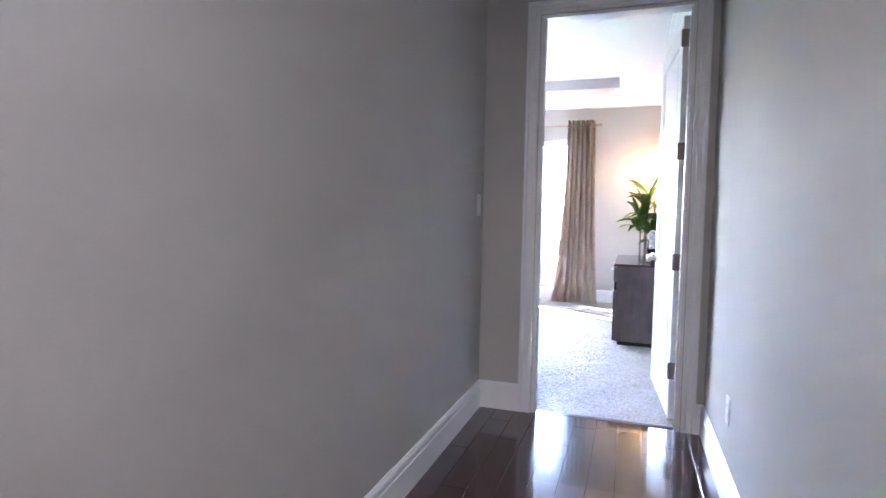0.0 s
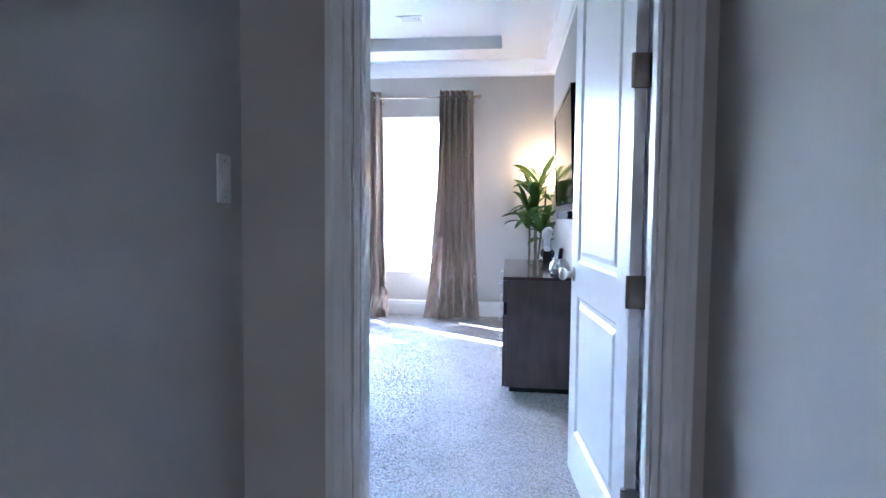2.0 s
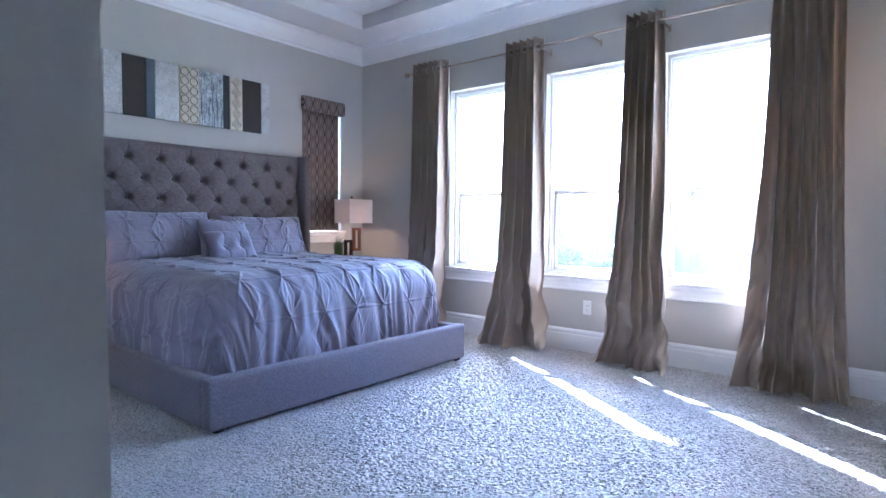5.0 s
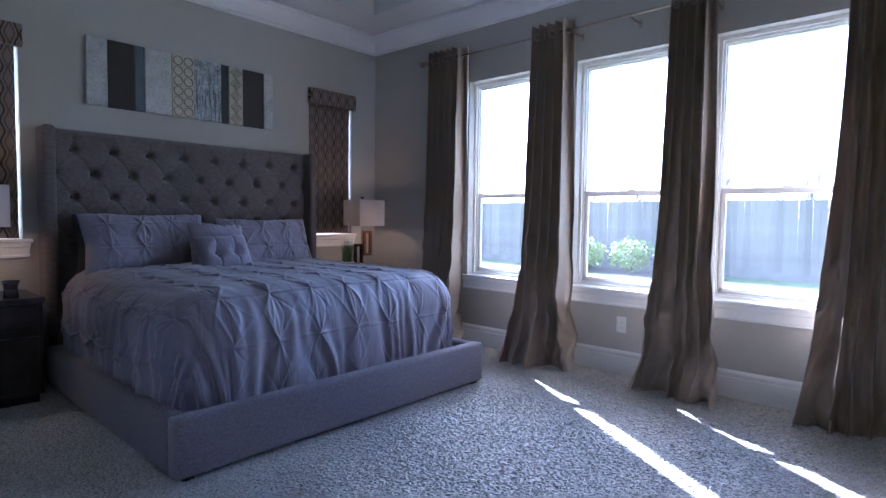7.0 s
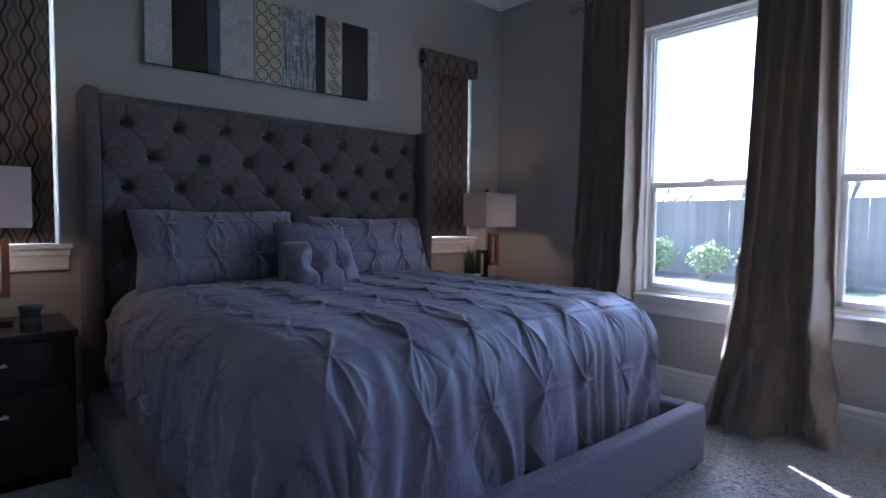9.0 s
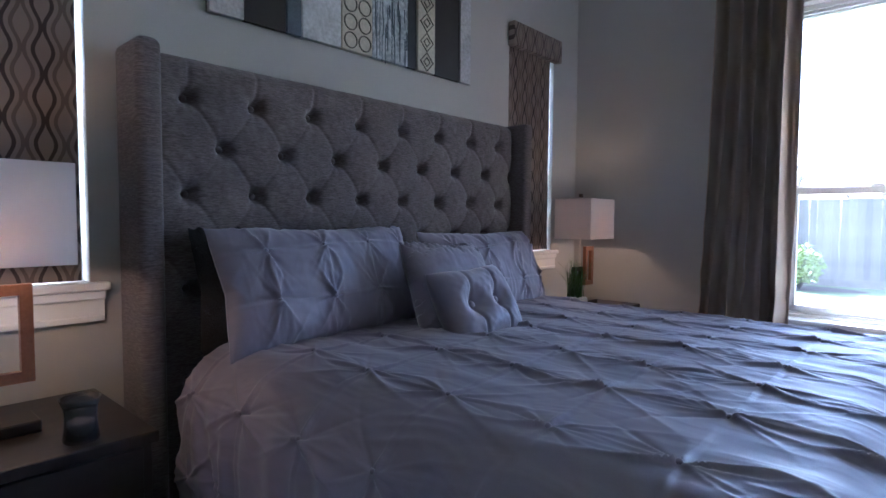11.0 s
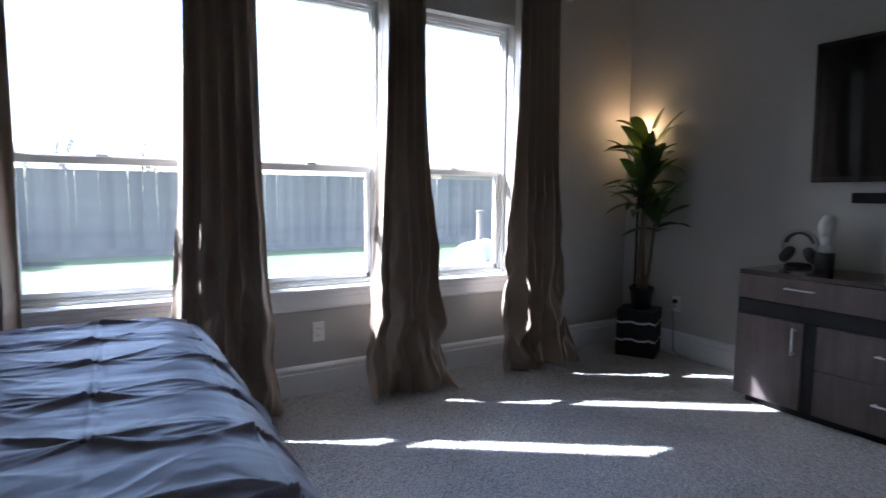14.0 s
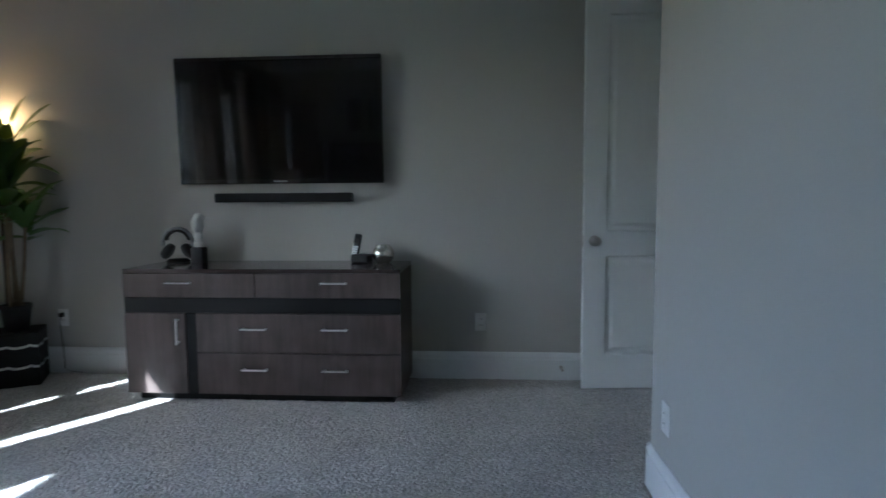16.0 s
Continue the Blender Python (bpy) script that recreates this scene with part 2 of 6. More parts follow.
casing("trim_door_hall", DL - 0.004, DR + 0.004, DH + 0.004, DOOR_S, -1, "white moulded casing round the bedroom doorway, hallway side")
casing("trim_door_room", DL - 0.004, DR + 0.004, DH + 0.004, DOOR_N, 1, "white moulded casing round the bedroom doorway, bedroom side")
casing("trim_bath", BATH[0], BATH[1], 2.06, SOUTH, 1, "white moulded casing round a closed doorway")
bm = bmesh.new()
box(bm, DL, DL + 0.018, DOOR_S + 0.002, DOOR_N - 0.002, -0.01, DH)
box(bm, DR - 0.018, DR, DOOR_S + 0.002, DOOR_N - 0.002, -0.01, DH)
box(bm, DL, DR, DOOR_S + 0.002, DOOR_N - 0.002, DH - 0.018, DH)
box(bm, DL + 0.018, DL + 0.03, DOOR_S + 0.014, DOOR_N - 0.064, -0.01, DH - 0.018, bevel=0.003)
box(bm, DR - 0.03, DR - 0.018, DOOR_S + 0.02, DOOR_N - 0.045, -0.01, DH - 0.018, bevel=0.003)
structure("trim_jamb", bm, M_TRIM, "white painted door jamb with its stop", "door jamb")
bm = boxed(DL + 0.018, DR - 0.018, DOOR_S + 0.02, DOOR_S + 0.055, -0.012, 0.004, bevel=0.004)
M_BRONZE = material("oil_rubbed_bronze", (0.06, 0.045, 0.035), 0.4, 0.8, vary=0.1, bump=0.02)
M_NICKEL = material("brushed_nickel", (0.55, 0.52, 0.48), 0.28, 1.0, vary=0.06, scale=20, bump=0.02)
M_HINGE = material("aged_hinge_metal", (0.26, 0.23, 0.2), 0.4, 1.0, vary=0.1, bump=0.03)
structure("trim_threshold", bm, M_BRONZE, "dark metal strip between carpet and wood floor", "threshold")


# ---- doors ----
def panel_leaf(w, h, th=0.035):
    """A two-panel door leaf from x = 0 to w, y = 0 to th, with sunk and raised panels on both faces."""
    bm = bmesh.new()
    sx = w * 0.15
    mid0, mid1 = 0.363 * h, 0.363 * h + 0.15
    panels = ((sx, w - sx, 0.21, mid0 - 0.04), (sx, w - sx, mid1 - 0.04, h - 0.13))
    xs = sorted({0, sx, w - sx, w})
    zs = sorted({0, h, *[p[2] for p in panels], *[p[3] for p in panels]})
    for face, sgn in ((0.0, 1), (th, -1)):
        for xa, xb in zip(xs, xs[1:]):
            for za, zb in zip(zs, zs[1:]):
                hit = [p for p in panels if abs(p[0] - xa) < 1e-6 and abs(p[2] - za) < 1e-6 and abs(p[1] - xb) < 1e-6]
                if not hit:
                    q = [bm.verts.new(v) for v in ((xa, face, za), (xb, face, za), (xb, face, zb), (xa, face, zb))]
                    bm.faces.new(q if sgn > 0 else q[::-1])
                    continue
                loops = []
                for inset, depth in ((0, 0), (0.012, 0.010), (0.03, 0.011), (0.05, 0.003)):
                    y = face + sgn * depth
                    loops.append([bm.verts.new(v) for v in ((xa + inset, y, za + inset), (xb - inset, y, za + inset), (xb - inset, y, zb - inset), (xa + inset, y, zb - inset))])
                for l0, l1 in zip(loops, loops[1:]):
                    for i in range(4):
                        bm.faces.new((l0[i], l0[(i + 1) % 4], l1[(i + 1) % 4], l1[i]))
                bm.faces.new(loops[-1])
    for xa in (0.0, w):
        bm.faces.new([bm.verts.new(v) for v in ((xa, 0, 0), (xa, th, 0), (xa, th, h), (xa, 0, h))])
    for za in (0.0, h):
        bm.faces.new([bm.verts.new(v) for v in ((0, 0, za), (w, 0, za), (w, th, za), (0, th, za))])
    bmesh.ops.remove_doubles(bm, verts=bm.verts, dist=1e-5)
    bmesh.ops.recalc_face_normals(bm, faces=bm.faces)
    return bm


def lathe(prof, seg=24, cap=True):
    """A turned body about z from (radius, z) pairs."""
    bm = bmesh.new()
    rings = []
    for r, z in prof:
        rings.append([bm.verts.new((r * math.cos(2 * math.pi * i / seg), r * math.sin(2 * math.pi * i / seg), z)) for i in range(seg)])
    for a, b in zip(rings, rings[1:]):
        for i in range(seg):
            bm.faces.new((a[i], a[(i + 1) % seg], b[(i + 1) % seg], b[i]))
    if cap:
        bm.faces.new(rings[0][::-1])
        bm.faces.new(rings[-1])
    bmesh.ops.remove_doubles(bm, verts=bm.verts, dist=1e-6)
    bmesh.ops.recalc_face_normals(bm, faces=bm.faces)
    return bm


KNOB = [(0.0, 0.0), (0.033, 0.0), (0.033, 0.006), (0.014, 0.012), (0.011, 0.03), (0.02, 0.036), (0.028, 0.046), (0.029, 0.056), (0.022, 0.066), (0.0, 0.068)]
door = tagged(new("door_1"), "white two-panel bedroom door standing wide open", "door", kind="structure")
door.matrix_world = pose(0.634, DOOR_N + 0.05, 0.015, 0, 0, 94.2)
leaf = part("leaf", panel_leaf(0.925, 2.405), M_TRIM, door)
for side, y, rx in ((1, 0.035, -90), (-1, 0.0, 90)):
    part("door_knob", lathe(KNOB), M_NICKEL, door, "brushed nickel round door knob", True, pose(0.86, y, 0.925, rx))
part("latch_plate", boxed(0.9245, 0.927, 0.006, 0.029, 0.89, 0.96, bevel=0.0008), M_NICKEL, door, "nickel latch plate")
for z in (0.295, 0.955, 1.615, 2.275):
    bm = bmesh.new()
    bmesh.ops.create_cone(bm, cap_ends=True, segments=12, radius1=0.007, radius2=0.007, depth=0.1, matrix=Matrix.Translation((-0.006, 0.04, z)))
    box(bm, -0.003, -0.0005, 0.0, 0.036, z - 0.05, z + 0.05)
    box(bm, -0.012, -0.008, -0.04, 0.036, z - 0.05, z + 0.05)
    part("hinge", bm, M_HINGE, door, "worn metal butt hinge")
bm = lathe([(0.0, 0.0), (0.012, 0.0), (0.012, 0.004), (0.005, 0.006), (0.005, 0.055), (0.009, 0.057), (0.009, 0.07), (0.0, 0.07)], 12)
stop = tagged(new("door_stop", mesh_of("door_stop", bm, M_NICKEL, True)), "small nickel door stop on the baseboard", "door stop", kind="structure")
stop.matrix_world = pose(EAST - 0.016, 4.62, 0.09, 0, -90, 0)
bm = boxed(DL + 0.017, DL + 0.0205, DOOR_S + 0.062, DOOR_S + 0.097, 0.875, 0.965, bevel=0.0008)
strike = structure("strike_plate", bm, M_NICKEL, "metal strike plate in the door jamb", "strike plate")
# Solid dark block on the plate, standing in for the shade of its hole.
part("hole_shade", boxed(DL + 0.018, DL + 0.0212, DOOR_S + 0.068, DOOR_S + 0.088, 0.892, 0.948), M_BRONZE, strike)
bath = tagged(new("door_2"), "closed white two-panel door", "door", kind="structure")
bath.matrix_world = pose(BATH[0] + 0.004, SOUTH - 0.06, 0.012)
part("leaf", panel_leaf(0.802, 2.04), M_TRIM, bath)
part("door_knob", lathe(KNOB), M_NICKEL, bath, "brushed nickel round door knob", True, pose(0.065, 0.035, 0.915, -90))


# ---- windows ----
def window(name, x0, x1, z0, z1, axis="x", face=NORTH, out=1):
    """A single-hung vinyl window; local x runs along the wall, local y goes outwards."""
    w = x1 - x0
    ob = tagged(new(name), "tall white vinyl single-hung window" if axis != "y" else "narrow white vinyl window behind a fabric shade", "window", kind="structure")
    ob.matrix_world = pose(x0, face, 0) if axis == "x" else pose(face, x0, 0, 0, 0, 90)
    h0, h1 = z0 + 0.012, z1
    d0, d1 = 0.075, 0.155
    bm = bmesh.new()
    for d, f0, f1 in ((0.022, d0, d1), (0.036, d0 + 0.018, d1), (0.046, d0 + 0.036, d1)):
        box(bm, 0, d, f0, f1, h0, h1)
        box(bm, w - d, w, f0, f1, h0, h1)
        box(bm, d, w - d, f0, f1, h1 - d * 1.25, h1)
        box(bm, d, w - d, f0, f1, h0, h0 + d * 0.8)
    part("window_frame", bm, M_VINYL, ob)
    mid = h0 + (h1 - h0) * 0.411
    bm = bmesh.new()
    for a in (0.046, w - 0.046 - 0.026):
        box(bm, a, a + 0.026, d0 + 0.022, d0 + 0.05, h0 + 0.037, mid + 0.02, bevel=0.003, seg=1)
    box(bm, 0.046, w - 0.046, d0 + 0.018, d0 + 0.052, mid - 0.018, mid + 0.022, bevel=0.004, seg=1)
    box(bm, 0.046, w - 0.046, d0 + 0.022, d0 + 0.05, h0 + 0.037, h0 + 0.068, bevel=0.003, seg=1)
    low = part("lower_sash", bm, M_VINYL, ob)
    part("sash_lock", boxed(w / 2 - 0.03, w / 2 + 0.03, d0 + 0.02, d0 + 0.045, mid + 0.021, mid + 0.036, bevel=0.005), M_VINYL, low)
    bm = bmesh.new()
    box(bm, 0.046, w - 0.046, d0 + 0.053, d0 + 0.078, mid - 0.012, mid + 0.03, bevel=0.003, seg=1)
    part("upper_rail", bm, M_VINYL, ob)
    for za, zb, y in ((h0 + 0.064, mid, d0 + 0.036), (mid, h1 - 0.05, d0 + 0.064)):
        pane = part("pane", boxed(0.042, w - 0.042, y, y + 0.004, za, zb), GLASS, ob)
        pane.visible_shadow = False
    bm = bmesh.new()
    box(bm, -0.0, w, 0.0, d0 + 0.02, z0 - 0.001, z0 + 0.012)
    box(bm, -0.05, w + 0.05, -0.035, 0.0, z0 - 0.014, z0 + 0.012, bevel=0.006)
    sill = part("window_sill", bm, M_TRIM, ob, "white painted window stool")
    bm = bmesh.new()
    box(bm, -0.035, w + 0.035, -0.014, 0.0, z0 - 0.115, z0 - 0.014, bevel=0.003)
    box(bm, -0.04, w + 0.04, -0.022, 0.0, z0 - 0.045, z0 - 0.014, bevel=0.006)
    box(bm, -0.035, w + 0.035, -0.018, 0.0, z0 - 0.115, z0 - 0.095, bevel=0.004)
    part("apron", bm, M_TRIM, sill, "white moulded apron")
    return ob


for i, (a, b) in enumerate(WINDOWS):
    window("window_%d" % (i + 1), a, b, WZ0, WZ1)
for i, (a, b) in enumerate(BLINDS):
    window("window_%d" % (i + 4), a, b, 0.98, 2.36, "y", WEST)


# ---- surfaces from numpy grids ----
def grid_mesh(bm_name, pts, mat, parent=None, label="", smooth=True, closed_u=False):
    """A sheet from an array of points (rows, columns, 3)."""
    n, m, _ = pts.shape
    idx = np.arange(n * m).reshape(n, m)
    quads = np.stack([idx[:-1, :-1], idx[1:, :-1], idx[1:, 1:], idx[:-1, 1:]], -1).reshape(-1, 4)
    if closed_u:
        quads = np.concatenate([quads, np.stack([idx[:-1, -1], idx[1:, -1], idx[1:, 0], idx[:-1, 0]], -1).reshape(-1, 4)])
    me = bpy.data.meshes.new(bm_name)
    me.from_pydata(pts.reshape(-1, 3).tolist(), [], quads.tolist())
    me.materials.append(mat)
    if smooth:
        me.polygons.foreach_set("use_smooth", [True] * len(me.polygons))
    me.update()
    ob = new(bm_name, me)
    ob.parent = parent
    return tagged(ob, label)


def soft_noise(shape, cells, seed):
    """Smooth random field in -1..1 with about that many cells (rows, columns)."""
    rng = np.random.RandomState(seed)
    a = rng.rand(cells[0] + 3, cells[1] + 3) * 2 - 1
    u = np.linspace(0, cells[0], shape[0])
    v = np.linspace(0, cells[1], shape[1])
    iu, iv = u.astype(int), v.astype(int)
    fu, fv = (u - iu)[:, None], (v - iv)[None]
    fu, fv = fu * fu * (3 - 2 * fu), fv * fv * (3 - 2 * fv)
    g = lambda i, j: a[np.ix_(iu + i, iv + j)]
    return (g(0, 0) * (1 - fu) + g(1, 0) * fu) * (1 - fv) + (g(0, 1) * (1 - fu) + g(1, 1) * fu) * fv


def weave_material(name, dark, light, scale_u, scale_v, rough=0.9, sheen=0.2):
    """Slubby woven upholstery: stretched noise threads in two directions."""
    m = material(name, dark, rough, vary=0.1, fine=300, bump=0.0, sheen=sheen)
    nt = m.node_tree
    b = nt.nodes["Principled BSDF"]
    tc = nt.nodes["Texture Coordinate"]
    outs = []
    for sc in (scale_u, scale_v):
        mp = nt.nodes.new("ShaderNodeMapping")
        mp.inputs["Scale"].default_value = sc
        n = nt.nodes.new("ShaderNodeTexNoise")
        n.inputs["Scale"].default_value, n.inputs["Detail"].default_value = 1.0, 2
        nt.links.new(tc.outputs["Object"], mp.inputs["Vector"])
        nt.links.new(mp.outputs[0], n.inputs["Vector"])
        outs.append(n.outputs["Fac"])
    mix = nt.nodes.new("ShaderNodeMath")
    mix.operation = "MULTIPLY"
    nt.links.new(outs[0], mix.inputs[0])
    nt.links.new(outs[1], mix.inputs[1])
    ramp = nt.nodes.new("ShaderNodeValToRGB")
    ramp.color_ramp.elements[0].position, ramp.color_ramp.elements[0].color = 0.14, (*dark, 1)
    ramp.color_ramp.elements[1].position, ramp.color_ramp.elements[1].color = 0.38, (*light, 1)
    nt.links.new(mix.outputs[0], ramp.inputs[0])
    nt.links.new(ramp.outputs[0], b.inputs["Base Color"])
    bp = nt.nodes.new("ShaderNodeBump")
    bp.inputs["Strength"].default_value, bp.inputs["Distance"].default_value = 0.35, 0.002
    nt.links.new(mix.outputs[0], bp.inputs["Height"])
    nt.links.new(bp.outputs[0], b.inputs["Normal"])
    return m


def wood_material(name, dark, light, axis, rough=0.35, coat=0.2):
    """Stained veneer with long grain along an axis (0, 1 or 2) and cloudy figure."""
    m = material(name, dark, rough, vary=0.1, bump=0.0, coat=coat)
    nt = m.node_tree
    b = nt.nodes["Principled BSDF"]
    tc = nt.nodes["Texture Coordinate"]
    mp = nt.nodes.new("ShaderNodeMapping")
    sc = [26.0, 26.0, 26.0]
    sc[axis] = 2.5
    mp.inputs["Scale"].default_value = sc
    info = nt.nodes.new("ShaderNodeObjectInfo")
    shift = nt.nodes.new("ShaderNodeVectorMath")
    shift.operation = "ADD"
    nt.links.new(tc.outputs["Object"], mp.inputs["Vector"])
    nt.links.new(mp.outputs[0], shift.inputs[0])
    big = nt.nodes.new("ShaderNodeMath")
    big.operation = "MULTIPLY"
    big.inputs[1].default_value = 37.0
    nt.links.new(info.outputs["Random"], big.inputs[0])
    nt.links.new(big.outputs[0], shift.inputs[1])
    n1 = nt.nodes.new("ShaderNodeTexNoise")
    n1.inputs["Scale"].default_value, n1.inputs["Detail"].default_value, n1.inputs["Distortion"].default_value = 1.0, 6, 0.6
    nt.links.new(shift.outputs[0], n1.inputs["Vector"])
    n2 = nt.nodes.new("ShaderNodeTexNoise")
    n2.inputs["Scale"].default_value, n2.inputs["Detail"].default_value = 7.0, 4
    nt.links.new(tc.outputs["Object"], n2.inputs["Vector"])
    mix = nt.nodes.new("ShaderNodeMath")
    mix.operation = "MULTIPLY_ADD"
    mix.inputs[1].default_value = 0.5
    nt.links.new(n1.outputs["Fac"], mix.inputs[0])
    half = nt.nodes.new("ShaderNodeMath")
    half.operation = "MULTIPLY"
    half.inputs[1].default_value = 0.5
    nt.links.new(n2.outputs["Fac"], half.inputs[0])
    nt.links.new(half.outputs[0], mix.inputs[2])
    ramp = nt.nodes.new("ShaderNodeValToRGB")
    ramp.color_ramp.elements[0].position, ramp.color_ramp.elements[0].color = 0.36, (*dark, 1)
    ramp.color_ramp.elements[1].position, ramp.color_ramp.elements[1].color = 0.64, (*light, 1)
    nt.links.new(mix.outputs[0], ramp.inputs[0])
    nt.links.new(ramp.outputs[0], b.inputs["Base Color"])
    bp = nt.nodes.new("ShaderNodeBump")
    bp.inputs["Strength"].default_value, bp.inputs["Distance"].default_value = 0.12, 0.001
    nt.links.new(n1.outputs["Fac"], bp.inputs["Height"])
    nt.links.new(bp.outputs[0], b.inputs["Normal"])
    return m


M_TWEED = weave_material("slub_tweed", (0.088, 0.070, 0.067), (0.200, 0.166, 0.160), (60, 22, 330), (40, 70, 420))
M_LINENFRAME = weave_material("bed_frame_linen", (0.125, 0.108, 0.124), (0.25, 0.222, 0.25), (60, 60, 400), (400, 400, 60))
M_SATIN = material("grey_satin_cotton", (0.246, 0.224, 0.284), 0.42, vary=0.05, scale=5, fine=260, bump=0.05, sheen=0.25)
M_BLACK = material("black_satin", (0.008, 0.008, 0.009), 0.55, vary=0.1, bump=0.02)
M_BLACK.node_tree.nodes["Principled BSDF"].inputs["Specular IOR Level"].default_value = 0.25
M_BLACKGLOSS = material("black_gloss", (0.006, 0.006, 0.007), 0.08, vary=0.05, bump=0.0, coat=0.5)
M_RUFFLE = material("dark_faux_fur", (0.04, 0.039, 0.045), 0.95, vary=0.3, scale=20, fine=200, bump=0.8, dist=0.01)


# ---- the bed ----
BX0, BX1, BY0, BY1 = -4.73, -2.545, 5.565, 7.70
bed = thing("bed", "king bed with grey tufted wingback headboard, made up with duvet", "bed", (-3.6, 6.63, 0))
INV = bed.matrix_world.inverted()


def bed_part(name, bm, mat, label="", smooth=False, parent=None):
    ob = part(name, bm, mat, parent or bed, label, smooth)
    if parent is None:
        ob.matrix_local = INV
    return ob


bed_part("foot_rail", boxed(BX1 - 0.085, BX1, BY0, BY1, 0.02, 0.29, bevel=0.018, seg=3), M_LINENFRAME, "grey linen upholstered foot rail", True)
for y in (BY0, BY1 - 0.085):
    bed_part("side_rail", boxed(BX0 + 0.1, BX1 - 0.087, y, y + 0.085, 0.02, 0.285, bevel=0.018, seg=3), M_LINENFRAME, "", True)
for x in (BX1 - 0.07, BX0 + 0.2):
    for y in (BY0 + 0.04, BY1 - 0.09):
        bed_part("leg", boxed(x, x + 0.05, y, y + 0.05, 0.0, 0.022), M_BLACK)
bed_part("slat_base", boxed(BX0 + 0.12, BX1 - 0.09, BY0 + 0.09, BY1 - 0.09, 0.10, 0.19), M_BLACK)
bed_part("mattress", boxed(BX0 + 0.14, BX1 - 0.29, BY0 + 0.24, BY1 - 0.24, 0.19, 0.67, bevel=0.07, seg=4), M_SATIN, "", True)
HB_TOP = 1.745
bed_part("headboard", boxed(BX0, BX0 + 0.05, BY0 + 0.01, BY1 - 0.01, 0.02, HB_TOP - 0.005, bevel=0.012, seg=2), M_TWEED)
for y0 in (BY0, BY1 - 0.075):
    bed_part("wing", boxed(BX0, BX0 + 0.205, y0, y0 + 0.075, 0.02, HB_TOP + 0.004, bevel=0.026, seg=4), M_TWEED, "padded headboard wing", True)


def tufting(y0, y1, z0, z1, sy, sz, yk, zk, depth):
    ny, nz = 380, 290
    Y, Z = np.meshgrid(np.linspace(y0, y1, ny), np.linspace(z0, z1, nz))
    a = (Y - yk) / sy + (Z - zk) / sz
    b = (Y - yk) / sy - (Z - zk) / sz
    ka, kb = a - np.round(a), b - np.round(b)
    dy, dz = sy * (ka + kb) / 2, sz * (ka - kb) / 2
    r = np.hypot(dy, dz)
    grad = math.hypot(1 / sy, 1 / sz)
    la, lb = np.abs(ka) / grad, np.abs(kb) / grad
    below = np.clip((zk + 0.02 - Z) / 0.03, 0, 1)
    seam = np.exp(-(la / 0.0055) ** 2) * 0.06 + np.exp(-(lb / 0.0055) ** 2) * 0.03 + 0.05 * np.exp(-la / 0.03) + 0.04 * np.exp(-lb / 0.03)
    pit = 0.80 * np.exp(-(r / 0.024) ** 2) + 0.42 * np.exp(-r / 0.042)
    folds = 0.05 * np.cos(np.arctan2(dz, dy) * 9) * np.exp(-r / 0.035) * np.clip(r / 0.012, 0, 1)
    upper = np.clip((zk + 0.045 - Z) / 0.045, 0, 1)
    edge = np.minimum.reduce([(Z - z0) / 0.03 + 1, (z1 - Z) / 0.04, (Y - y0) / 0.02, (y1 - Y) / 0.02])
    edge = np.sqrt(np.clip(edge, 0, 1))
    ver = np.exp(-(np.abs(np.mod((Y - yk) / sy + 0.5, 1) - 0.5) * sy / 0.008) ** 2) * (1 - upper) * 0.10
    h = depth * (1 - seam * (0.12 + 0.88 * upper) - pit + folds - ver) * edge + 0.0012 * soft_noise(Y.shape, (60, 90), 3)
    return np.stack([BX0 + 0.05 + h, Y, Z], -1)


TY0, TY1 = BY0 + 0.07, BY1 - 0.07
SY = (TY1 - TY0) / 8.0
ob = grid_mesh("tufted_panel", tufting(TY0, TY1, 0.30, HB_TOP, SY, 0.325, TY0 + SY / 2, 1.605, 0.066), M_TWEED, bed, "button-tufted grey tweed panel")
ob.matrix_local = INV
dome = lathe([(0.0, 0.010), (0.008, 0.009), (0.013, 0.004), (0.013, 0.0), (0.0, 0.0)], 10)
dome_me = mesh_of("tuft_button", dome, M_TWEED, True)
for row in range(5):
    z = 1.605 - 0.1625 * row
    for k in range(9):
        y = TY0 + SY / 2 + SY * k if row % 2 == 0 else TY0 + SY * k
        if TY0 + 0.01 < y < TY1 - 0.01:
            o = new("tuft_button", dome_me)
            o.parent = bed
            o.matrix_local = INV @ pose(BX0 + 0.052, y, z, 0, 90, 0)


def wild(U, V, seed):
    """Smooth random field in -1..1 at free coordinates, one cell per unit."""
    a = np.random.RandomState(seed).rand(64, 64) * 2 - 1
    iu, iv = np.floor(U).astype(int), np.floor(V).astype(int)
    fu, fv = U - iu, V - iv
    fu, fv = fu * fu * (3 - 2 * fu), fv * fv * (3 - 2 * fv)
    g = lambda i, j: a[(iu + i) % 64, (iv + j) % 64]
    return (g(0, 0) * (1 - fu) + g(1, 0) * fu) * (1 - fv) + (g(0, 1) * (1 - fu) + g(1, 1) * fu) * fv


